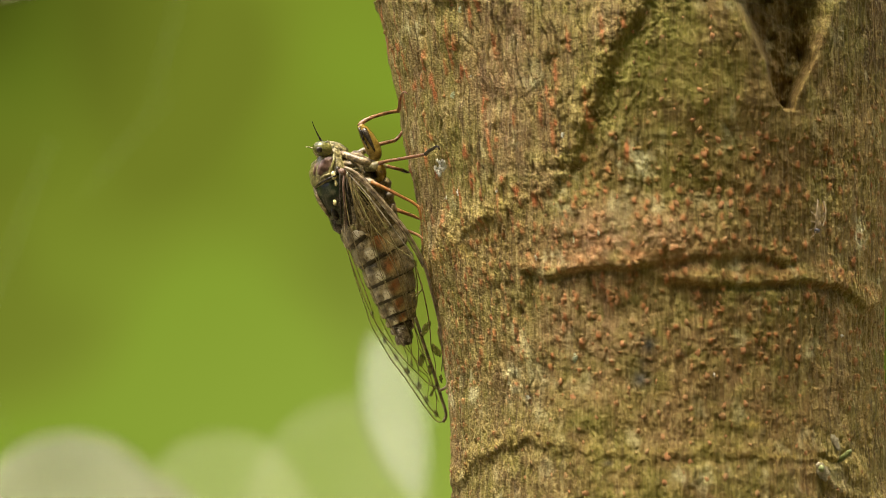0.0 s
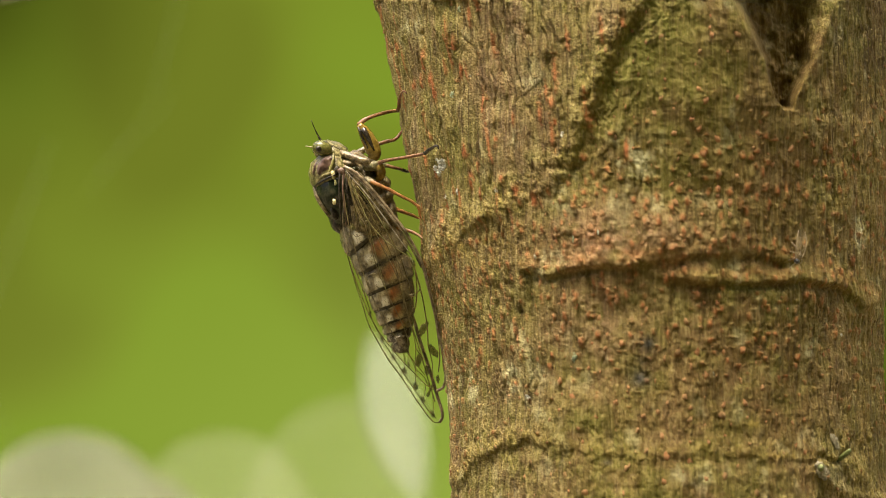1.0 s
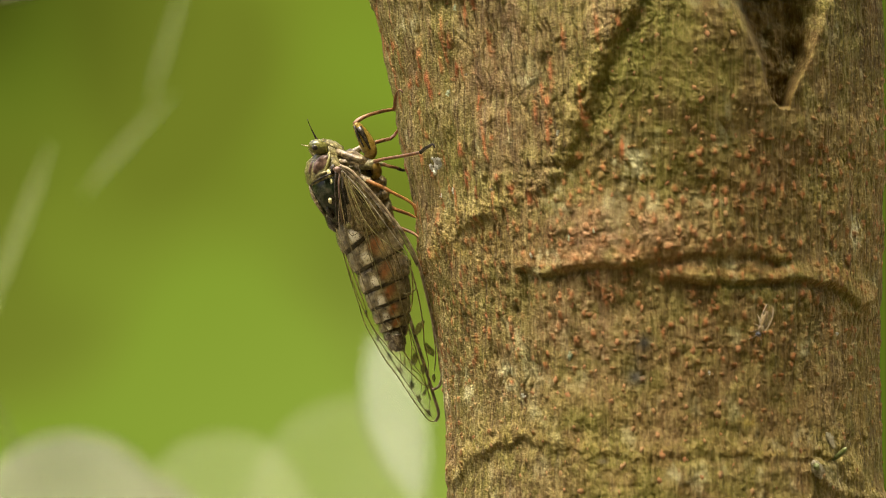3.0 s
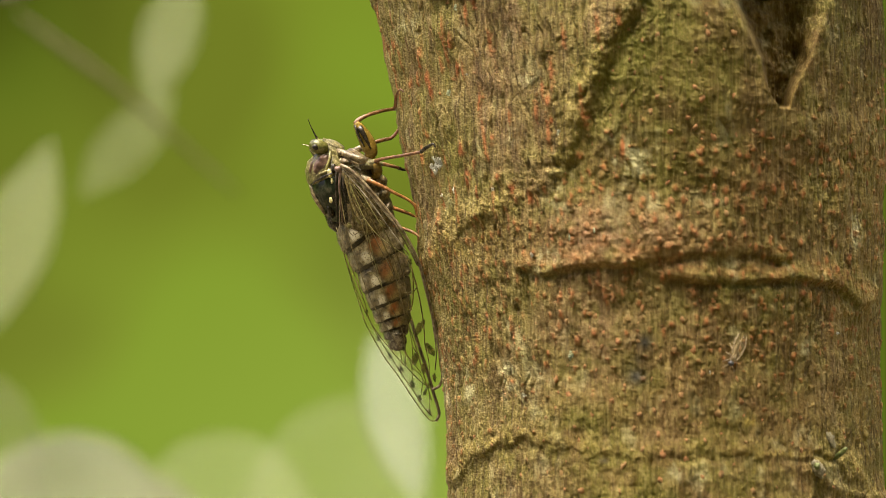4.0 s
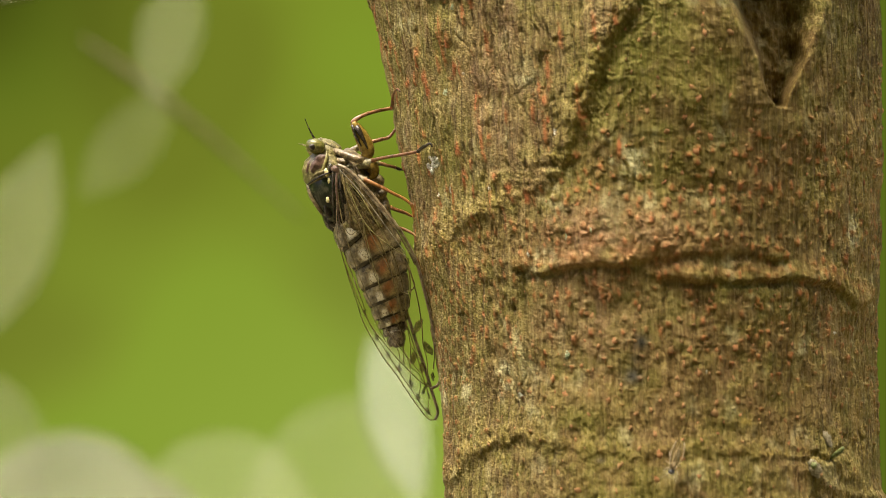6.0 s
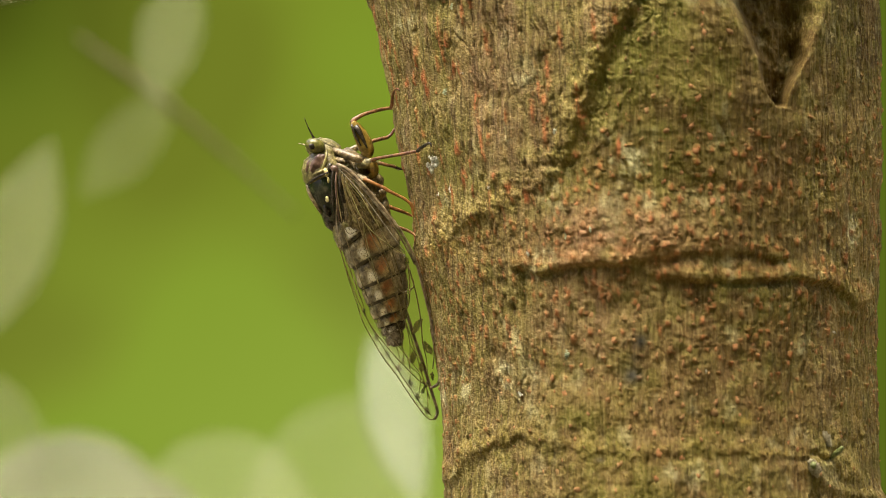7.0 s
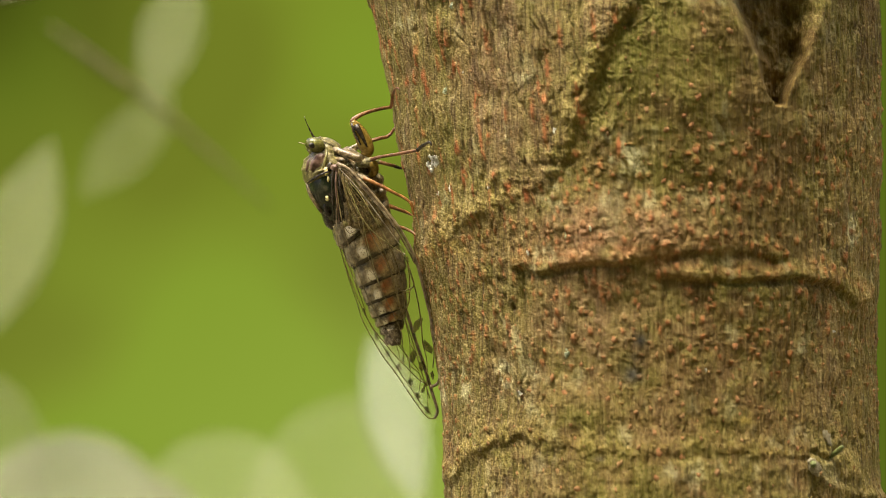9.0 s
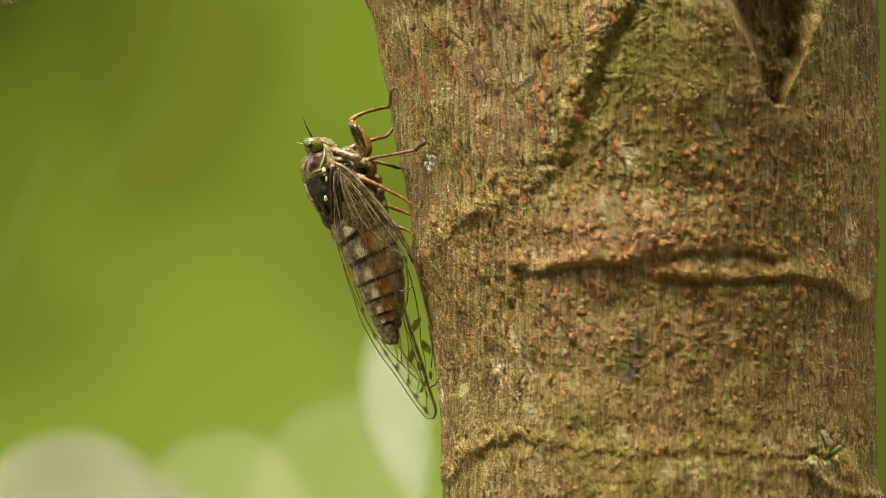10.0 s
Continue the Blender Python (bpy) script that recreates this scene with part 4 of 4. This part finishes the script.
own("abdomen_tip", shell([(700, 592, D0 - 8, 15), (703, 606, D0 - 8, 13), (706, 617, D0 - 8, 11.5), (707, 622, D0 - 8, 9)], 12, 16, 1, 1.2, 5), TAIL, abdomen, base=AB_BASE)


# wings
def in_wing(u, v, kind):
    """Depth of a wing over the plan: a roof that leans over the body."""
    if kind == "near":
        ridge = np.interp(v, [290, 400, 480, 560, 640, 720], [598, 596, 620, 648, 690, 740])
        lean = np.clip((u - ridge) / 105.0, -0.1, 1.3)
        top = np.interp(v, [290, 400, 500, 600, 700], [-60, -64, -52, -34, -14])
        return D0 + top - 30 * lean * (1 - 0.45 * lean) * np.interp(v, [300, 700], [1, 0.5])
    ridge = np.interp(v, [290, 400, 480, 560, 640, 750], [598, 594, 616, 640, 685, 745])
    lean = np.clip((u - ridge) / 105.0, -0.1, 1.3)
    top = np.interp(v, [290, 400, 500, 600, 750], [58, 60, 46, 30, 12])
    return D0 + top + 26 * lean


def wing(outline, veins, spots, kind, base):
    edge = spline(outline, 110)
    bm = bmesh.new()
    rows = 60
    vs = np.linspace(edge[:, 1].min() + 0.5, edge[:, 1].max() - 0.5, rows)
    strips = []
    for v in vs:
        xs = []
        for (ax, ay), (bx, by) in zip(edge, np.roll(edge, -1, 0)):
            if (ay - v) * (by - v) < 0:
                xs.append(ax + (bx - ax) * (v - ay) / (by - ay))
        lo, hi = min(xs), max(xs)
        strips.append([bm.verts.new(P(u, v, in_wing(u, v, kind) + 2.2 * noise.noise(Vector((u / 16, v / 26, 3))))) for u in np.linspace(lo, hi, 16)])
    for a, b in zip(strips, strips[1:]):
        for k in range(15):
            bm.faces.new((a[k], a[k + 1], b[k + 1], b[k]))
    ob = own("wing", bm, MEMBRANE, label="clear veined wing with brown spots", base=base)
    off = -1.2 if kind == "near" else -1.0

    def line(pts, w, name, mat):
        own(name, made_tube([(u, v, in_wing(u, v, kind) + off, w * g * (0.85 if w > 2.1 else 0.66)) for (u, v), g in zip(pts, np.linspace(1, 0.8, len(pts)))], 8 + 5 * len(pts), 7), mat, ob, base=base)

    for pts, w, mat in veins:
        line(pts, w, "vein", mat)
    for u, v, a, b, t in spots:
        own("wing_spot", rough_up(ball(bmesh.new(), u, v, in_wing(u, v, kind) + off, a * 0.95, 0.7, b * 0.9, t, 16), 3.2, 3.4), SPOT, ob, base=base)
    return ob


N_BASE, F_BASE = P(606, 300, D0 - 60), P(606, 300, D0 + 58)
near_outline = [(603, 296), (622, 306), (650, 334), (682, 372), (712, 412), (738, 462), (754, 520), (768, 580), (778, 630), (781, 662), (776, 682), (764, 689), (744, 676), (727, 659), (703, 634),
                (685, 612), (664, 585), (645, 550), (626, 502), (608, 448), (596, 405), (596, 360), (599, 318)]
near_veins = [
    ([(603, 296), (622, 306), (650, 334), (682, 372), (712, 412), (738, 462), (754, 520), (768, 580), (778, 630), (781, 662), (776, 682), (764, 689)], 3.8, COSTA),
    ([(605, 299), (636, 324), (666, 358), (698, 400), (724, 444), (738, 472)], 2.4, COSTA),
    ([(618, 326), (630, 356), (646, 391), (668, 418), (692, 437), (720, 456)], 1.7, PALEVEIN),
    ([(722, 460), (731, 490), (741, 530), (748, 575), (750, 610)], 2.0, VEIN),
    ([(626, 330), (644, 352), (668, 392), (690, 432)], 1.3, PALEVEIN),
    ([(646, 391), (654, 430), (664, 470), (676, 510)], 1.2, PALEVEIN),
    ([(608, 300), (640, 330), (672, 368), (704, 410), (732, 456)], 1.9, GREYVEIN),
    ([(606, 304), (634, 334), (664, 372), (694, 414), (722, 452)], 1.8, GREYVEIN),
    ([(690, 437), (700, 470), (708, 510), (706, 545)], 1.2, VEIN),
    ([(738, 466), (752, 510), (762, 560), (770, 620), (768, 655)], 2.0, COSTA),
    ([(608, 306), (618, 350), (634, 390), (648, 393), (672, 440), (688, 470), (704, 505), (716, 520), (736, 512)], 1.5, VEIN),
    ([(648, 393), (650, 430), (660, 470), (680, 520), (700, 560)], 1.2, VEIN),
    ([(602, 310), (604, 350), (612, 400), (624, 445), (640, 490), (660, 540), (690, 590), (720, 630), (744, 660)], 1.5, VEIN),
    ([(602, 312), (602, 355), (602, 405), (614, 450), (628, 490), (642, 530)], 1.4, COSTA),
    ([(612, 315), (628, 360), (640, 385)], 1.3, VEIN),
    ([(764, 689), (744, 676), (727, 659), (703, 634), (685, 612), (664, 585), (645, 550), (626, 502), (608, 448), (596, 405)], 1.3, VEIN),
    ([(704, 505), (712, 545), (722, 580), (728, 612), (727, 655)], 1.3, VEIN),
    ([(716, 520), (726, 522), (736, 508), (733, 495)], 1.3, VEIN),
    ([(700, 560), (712, 590), (716, 620), (716, 642)], 1.2, VEIN),
    ([(750, 610), (757, 640), (758, 668), (757, 684)], 1.3, VEIN),
    ([(728, 612), (740, 630), (752, 640)], 1.4, VEIN),
    ([(606, 306), (616, 340), (628, 372), (640, 400), (650, 432)], 1.6, VEIN),
    ([(612, 400), (624, 418), (640, 412), (652, 425)], 1.0, VEIN),
    ([(640, 490), (655, 482), (668, 492)], 1.0, VEIN),
]
near_spots = [(741, 580, 6.5, 17, 32), (759, 618, 6, 15, -35), (733, 635, 6, 13, 10), (748, 652, 4.5, 10, 0), (767, 668, 3.5, 8, 0), (724, 464, 3.5, 7, -20), (716, 642, 2.5, 5, 0), (738, 464, 3.5, 5, 0)]
far_outline = [(603, 300), (640, 340), (690, 430), (722, 560), (736, 605), (751, 650), (766, 700), (775, 732), (770, 746), (757, 743), (736, 716), (719, 691), (701, 664), (680, 636), (660, 602),
               (644, 572), (634, 540), (618, 492), (604, 442), (596, 400), (594, 350)]
far_veins = [
    ([(700, 500), (722, 560), (736, 605), (751, 650), (766, 700), (775, 732), (770, 746)], 4.0, COSTA),
    ([(715, 560), (732, 610), (748, 665), (762, 710)], 1.6, VEIN),
    ([(770, 746), (757, 743), (736, 716), (719, 691), (701, 664), (680, 636), (660, 602), (644, 572), (634, 540), (618, 492), (604, 442)], 1.5, VEIN),
    ([(764, 738), (748, 722), (730, 694), (712, 668), (694, 640), (670, 602), (652, 568), (644, 540), (630, 500)], 1.1, VEIN),
    ([(690, 560), (697, 600), (708, 632), (707, 660)], 1.2, VEIN),
    ([(700, 590), (716, 625), (727, 652), (727, 682)], 1.2, VEIN),
    ([(727, 652), (745, 670), (743, 700)], 1.2, VEIN),
    ([(745, 670), (757, 695), (759, 733)], 1.2, VEIN),
    ([(660, 560), (672, 585), (688, 615)], 1.1, VEIN),
]
far_spots = [(668, 600, 3.5, 6, 0), (688, 631, 4, 6, 0), (707, 656, 4, 7, -15), (728, 682, 4, 7, -15), (741, 706, 4, 7, -15), (758, 732, 4, 7, -10), (753, 690, 2.5, 13, 28), (647, 556, 2.5, 6, 0)]
far_wing = wing(far_outline, far_veins, far_spots, "far", F_BASE)
near_wing = wing(near_outline, near_veins, near_spots, "near", N_BASE)
own("cream_spot", ball(bmesh.new(), 720, 456, in_wing(720, 456, "near") - 2, 2, 1.5, 3.2, -30, 12), GREYVEIN, near_wing, "cream vein joint", base=N_BASE)


def hind_wing():
    """The folded hind wing, a browner membrane between the fore wing and the body."""
    outline = spline([(612, 318), (648, 345), (688, 398), (716, 446), (728, 492), (730, 536), (718, 562), (704, 552), (690, 520), (668, 470), (646, 420), (626, 372)], 80)
    bm = bmesh.new()
    strips = []
    for v in np.linspace(outline[:, 1].min() + 0.6, outline[:, 1].max() - 0.6, 40):
        xs = [a[0] + (b[0] - a[0]) * (v - a[1]) / (b[1] - a[1]) for a, b in zip(outline, np.roll(outline, -1, 0)) if (a[1] - v) * (b[1] - v) < 0]
        strips.append([bm.verts.new(P(u, v, in_wing(u, v, "near") + 6 + 3 * noise.noise(Vector((u / 14, v / 40, 8))))) for u in np.linspace(min(xs), max(xs), 12)])
    for a, b in zip(strips, strips[1:]):
        for k in range(11):
            bm.faces.new((a[k], a[k + 1], b[k + 1], b[k]))
    ob = own("hind_wing", bm, HINDWING, label="folded brownish hind wing", base=N_BASE)
    for pts in ([(614, 322), (650, 380), (686, 450), (706, 520), (716, 560)], [(622, 330), (664, 385), (700, 450), (720, 520), (722, 556)], [(716, 560), (728, 540), (730, 500), (726, 470)]):
        own("vein", made_tube([(u, v, in_wing(u, v, "near") + 4.5, 1.1) for u, v in pts], 24, 6), VEIN, ob, base=N_BASE)
    return ob


hind_wing()
for k, (u0, u1) in enumerate(((594, 598), (600, 607), (607, 617), (614, 628))):
    own("wing_base_rib", made_tube([(u0 + 3, 306, D0 - 62, 2.8), (u0 + 1, 330, D0 - 66, 2.0), ((u0 + u1) / 2, 362, D0 - 64, 1.8), (u1, 402, D0 - 60, 1.1)], 18, 8, 0.8, 0.15), (DARKSKIN, PURPLE, DARKSKIN, VEIN)[k])
for u, v, a, b, t in ((612, 345, 5, 20, -16), (640, 352, 4, 18, -34), (608, 384, 5, 16, -14)):
    own("wing_cell", rough_up(ball(bmesh.new(), u, v, in_wing(u, v, "near") + 8, a, 2.0, b, t, 18), 5, 2.5), DARKSKIN, label="dark cell at the wing root")
for u, v, a, b, t in ((622, 345, 3, 9, -20), (634, 392, 3.4, 8, -25), (618, 402, 4, 6, 10), (648, 368, 2.4, 8, -34), (676, 398, 2.6, 9, -36), (636, 330, 2.2, 9, -40)):
    own("wing_fleck", rough_up(ball(bmesh.new(), u, v, in_wing(u, v, "near") + 5, a, 1.8, b, t, 14), 3, 2.2), OLIVE, label="olive fleck at the wing root")
own("wing_joint", rough_up(ball(bmesh.new(), 600, 304, D0 - 58, 9, 9, 7, 20, 16), 6, 2), PURPLE, label="dark reddish wing joint")

# ---- the bark louse ----
louse = empty("bark_louse", (0, 0, 0))
tagged(louse, "tiny pale winged bark louse creeping head-down over the bark", "insect")


def lpart(name, bm, mat, label=""):
    """A part of the louse, in steps about its own middle: u right, v down (its head), d out from the bark is negative."""
    bmesh.ops.transform(bm, matrix=Matrix.Translation(-P(784, 441, 0)), verts=bm.verts)
    return part(name, bm, mat, louse, label)


def lt(rows, n=12, segs=10, flat=1.0):
    return made_tube([(784 + u, 441 + v, d, w) for u, v, d, w in rows], n, segs, flat)


def lb(u, v, d, a, b, c, t=0):
    return ball(bmesh.new(), 784 + u, 441 + v, d, a, b, c, t, 16)


lpart("head", lb(0, 22, -8, 5.2, 5, 4.4), GREYSKIN, "dark grey head")
lpart("thorax", lb(0, 12, -9, 4.8, 5, 7), PALELEG)
lpart("abdomen", lt([(0, 8, -7, 4), (0, -2, -6, 4.8), (0, -12, -6, 4), (0, -20, -6, 1.6)], 14, 12, 0.8), PALELEG)
for side in (-1, 1):
    lpart("wing", lt([(side * 3, 14, -13, 1.2), (side * 5, 2, -14, 4.2), (side * 5.5, -14, -12, 5), (side * 4.5, -27, -8, 3.4), (side * 3, -33, -6, 0.8)], 18, 10, 0.22), LOUSEWING, "pale folded wing")
    lpart("wing_edge", lt([(side * 4, 15, -15, 0.8), (side * 9, 2, -14, 0.9), (side * 10, -14, -12, 0.9), (side * 7, -29, -8, 0.7)], 16, 6), PALELEG, "pale wing edge")
    lpart("antenna", lt([(side * 3, 25, -9, 0.8), (side * 8, 30, -10, 0.5), (side * 13, 37, -8, 0.3)], 12, 5), PALELEG)
    for v0, v1 in ((15, 24), (11, 8), (7, -8)):
        lpart("leg", lt([(side * 4, v0, -8, 0.9), (side * 9, (v0 + v1) / 2, -10, 0.7), (side * 13, v1, -2, 0.5)], 10, 6), PALELEG)

# ---- leaves in place of blurred highlights behind the trunk, on an added thin shrub ----
BACK = 0.85


def Q(u, v, extra=0.0):
    """A place BACK metres behind the trunk that shows at the plan's u, v."""
    g = (DIST + BACK + extra) / DIST
    return Vector(((u - 784) * K * g, BACK + extra, EYE_Z - (v - 441) * K * g))


shrub = empty("shrub", Q(-420, 900) * Vector((1, 1, 0)))
tagged(shrub, "thin shrub added to carry pale green leaves that stand in for blurred highlights", "shrub")


def shrub_tube(name, pts, mat):
    bm = bmesh.new()
    n, segs = 30, 8
    rows = spline(pts, n)
    rings = []
    for i, r in enumerate(rows):
        ax = Vector(rows[min(i + 1, n - 1)][:3] - rows[max(i - 1, 0)][:3]).normalized()
        side = ax.cross(Vector((0, 1, 0))).normalized()
        deep = side.cross(ax)
        rings.append([bm.verts.new(Vector(r[:3]) + (side * math.cos(a) + deep * math.sin(a)) * r[3]) for a in np.linspace(0, 2 * math.pi, segs, endpoint=False)])
    for a, b in zip(rings, rings[1:]):
        for k in range(segs):
            bm.faces.new((a[k], a[(k + 1) % segs], b[(k + 1) % segs], b[k]))
    bm.faces.new(rings[0])
    bm.faces.new(rings[-1])
    bmesh.ops.transform(bm, matrix=Matrix.Translation(-shrub.location), verts=bm.verts)
    return part(name, bm, mat, shrub)


def row(u, v, extra, w):
    return (*Q(u, v, extra), w)


root = shrub.location
shrub_tube("stem", [(root.x, root.y, 0, 0.006), (root.x + 0.01, root.y, 0.6, 0.005), row(-420, 700, 0.02, 0.004), row(-330, 200, 0.02, 0.003), row(-250, -300, 0.02, 0.002)], TWIG)
shrub_tube("twig", [row(-380, 480, 0.02, 0.002), row(-150, 60, 0.03, 0.0016), row(60, -20, 0.03, 0.0014)], TWIG)
shrub_tube("twig", [row(-420, 900, 0.02, 0.003), row(-200, 1120, 0.03, 0.0022), row(200, 1150, 0.03, 0.002), row(620, 1100, 0.03, 0.0016), row(700, 1000, 0.03, 0.001)], TWIG)


def leaf(u, v, length, width, turn, mat, extra=0.0, blunt=0.0, fold=0.03, tilt=-32):
    """A leaf blade in place of a blurred highlight, about its own middle, slightly folded on its midrib; turn: lean of
    its length from upright, clockwise.
    """
    bm = bmesh.new()
    g = K * (DIST + BACK + extra) / DIST
    cols, rows = 10, 26
    grid = []
    for i in range(rows + 1):
        f = i / rows
        w = math.sin(math.pi * f) ** (0.85 - 0.35 * blunt) * width / 2 * g + 1e-5
        line = []
        for j in range(cols + 1):
            e = j / cols * 2 - 1
            x, z = e * w, (0.5 - f) * length * g
            y = -abs(e) * w * fold + 0.3 * fold * length * g * (f - 0.5) ** 2
            line.append(bm.verts.new((x, y, z)))
        grid.append(line)
    for a, b in zip(grid, grid[1:]):
        for j in range(cols):
            bm.faces.new((a[j], a[j + 1], b[j + 1], b[j]))
    ob = part("leaf", bm, mat, shrub)
    sol = ob.modifiers.new("thickness", "SOLIDIFY")
    sol.thickness = 0.0002
    m = Matrix.Translation(Q(u, v, extra) - shrub.location) @ pose(0, 0, 0, 0, turn, 0) @ pose(0, 0, 0, tilt, 0, 0)
    ob.matrix_local = m
    edge = -90 - math.degrees(math.atan2((u - 784) * K, DIST))
    return ob, m, edge


leaf(700, 738, 360, 108, -16, GLEAM_BRIGHT)
leaf(118, 965, 460, 400, 0, GLEAM_GREY, 0.0, 1.0)
leaf(392, 950, 430, 350, 5, GLEAM_FAINT, 0.02, 1.0)
leaf(600, 900, 470, 330, 22, GLEAM_FAINT, 0.05, 1.0)
leaf(310, 910, 190, 80, -35, GLEAM_GREY, -0.02, 0.3)
turning = [leaf(25, 428, 400, 140, 18, GLEAM_PALE, 0.0, 0.0, 0.02, -20), leaf(300, 60, 280, 110, 14, GLEAM_GREEN, 0.03, 0.0, 0.02, -20),
           leaf(225, 255, 260, 100, 40, GLEAM_FAINT, 0.06, 0.0, 0.02, -20), leaf(15, 770, 290, 120, -30, GLEAM_GREEN, 0.03, 0.0, 0.02, -20)]

swaying = shrub_tube("twig", [row(150, 70, 0.05, 0.0006), row(230, 130, 0.05, 0.0015), row(330, 205, 0.05, 0.0012), row(440, 300, 0.05, 0.0008), row(540, 390, 0.05, 0.0004)], TWIG)

# ---- ground and distance ----
bm = bmesh.new()
bmesh.ops.create_grid(bm, x_segments=60, y_segments=60, size=40)
for vert in bm.verts:
    q = vert.co.length
    vert.co.z = 0.05 * noise.noise(vert.co * 0.6) * min(1, max(0, (q - 0.5) / 3))
tagged(finish("ground", bm, GROUND), "forest floor of brown leaf litter", "ground", kind="structure")
# the distance is a self-glowing shell round the front
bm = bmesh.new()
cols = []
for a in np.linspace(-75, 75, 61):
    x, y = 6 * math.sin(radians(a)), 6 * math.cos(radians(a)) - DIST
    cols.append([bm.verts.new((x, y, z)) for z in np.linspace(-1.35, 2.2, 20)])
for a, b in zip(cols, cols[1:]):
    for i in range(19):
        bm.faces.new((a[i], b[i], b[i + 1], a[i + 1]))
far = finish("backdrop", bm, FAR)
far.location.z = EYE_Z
tagged(far, "soft green distance of glowing woods", "woods", kind="structure")


# added screen of woods, unseen behind the camera, that holds back frontal sky light
bm = bmesh.new()
cols = []
for a in np.linspace(118, 242, 60):
    x, y = 6.2 * math.sin(radians(a)), 6.2 * math.cos(radians(a)) - DIST
    top = 12.0 + 0.9 * noise.noise(Vector((a * 0.11, 0, 0))) + 0.5 * noise.noise(Vector((a * 0.5, 3, 0)))
    cols.append([bm.verts.new((x * (1 + 0.05 * noise.noise(Vector((a * 0.3, z * 1.3, 1)))), y, z)) for z in np.linspace(-0.06, top, 24)])
for a, b in zip(cols, cols[1:]):
    for i in range(23):
        bm.faces.new((a[i], b[i], b[i + 1], a[i + 1]))
tagged(finish("backdrop", bm, WOODS_SCREEN), "dense green woods added behind the camera to block sky light", "woods", kind="structure")


# ---- what moves ----
LOUSE = [(0, 1439, 407, 10), (0.4, 1433, 412, 10), (0.6, 1422, 433, 14), (0.8, 1410, 450, 14), (1.0, 1404, 461, 12), (1.4, 1400, 462, 12), (1.6, 1388, 488, 14), (2.0, 1386, 488, 14),
         (2.2, 1370, 526, 12), (2.5, 1371, 528, 12), (2.7, 1359, 560, 20), (3.2, 1325, 600, 25), (3.8, 1292, 642, 24), (4.0, 1291, 642, 24), (4.2, 1266, 680, 25), (4.4, 1259, 682, 25), (4.6, 1233, 724, 25),
         (4.8, 1226, 728, 24), (5.0, 1215, 755, 24), (5.2, 1214, 758, 22), (5.4, 1210, 775, 20), (5.6, 1196, 812, 18), (5.7, 1197, 812, 18), (6.2, 1180, 860, 16), (6.8, 1166, 925, 14), (10, 1150, 1010, 14)]


def drift_at(t):
    ts, xs, zs = zip(*DRIFT)
    return np.interp(t, ts, xs), np.interp(t, ts, zs)


def louse_rows():
    out = []
    for t, u, v, lean in LOUSE:
        dx, dz = drift_at(t)
        hu, hv = u + dx + 22 * math.sin(radians(lean)), v + dz - 22 * math.cos(radians(lean))
        su, sv, sd = surface(hu, hv, 21 if v < 420 else 17)
        xc, r = trunk_frame(sv)
        face = math.degrees(math.asin(max(-1, min(1, (su - xc) / r))))
        out.append((t, Matrix.Translation(P(su, sv, sd)) @ pose(0, 0, 0, 0, 0, face) @ pose(0, 0, 0, 0, lean, 0)))
    return out


# abdomen: seconds, steps along the body, degrees of swing
BREATH = [(0, -12, -1.9), (0.5, -8, -1.2), (1, 0, 0.3), (1.5, 0.5, 0.1), (2, 0.5, 0), (2.5, 0, 0), (4, -1, 0), (4.5, -1.5, -0.6), (5, -3, -1.1), (5.5, -4, -1.3), (7, -6, -0.7), (8, -7, -0.3), (9, -7, 0), (10, -9, 0.2)]
FLICK = [(0, 0.7), (0.5, 0.4), (1, 0.0), (1.5, -0.4), (2, -0.2), (2.5, 0), (4, 0), (5, 0.3), (5.5, 0.4), (7, 0.4), (10, 0.4)]
# turn of the leaves, to fade the highlights: seconds, share of a quarter turn (1 shows them edge-on)
OPENING = [(0, 1), (2.7, 1), (3.25, 0.72), (3.8, 0.32), (4.2, 0.08), (5, 0), (7, 0.02), (8.5, 0.06), (9.2, 0.12), (9.6, 0.34), (9.8, 0.66), (10, 1)]


def motions():
    walk(louse, louse_rows())
    base = abdomen.location.copy()
    walk(abdomen, [(t, Matrix.Translation(base + Vector((0.25, 0, -0.97)) * s * K) @ pose(0, 0, 0, 0, a, 0)) for t, s, a in BREATH])
    for ob in (near_wing, far_wing):
        base = ob.location.copy()
        walk(ob, [(t, Matrix.Translation(base) @ pose(0, 0, 0, 0, -a, 0)) for t, a in FLICK])
    base = swaying.location.copy()
    walk(swaying, [(t, Matrix.Translation(base + Vector((-0.13, 0, 0.05)) * a)) for t, a in OPENING])
    for ob, m, edge in turning:
        walk(ob, [(t, m @ pose(0, 0, 0, 0, 0, a * edge)) for t, a in OPENING])


motions()
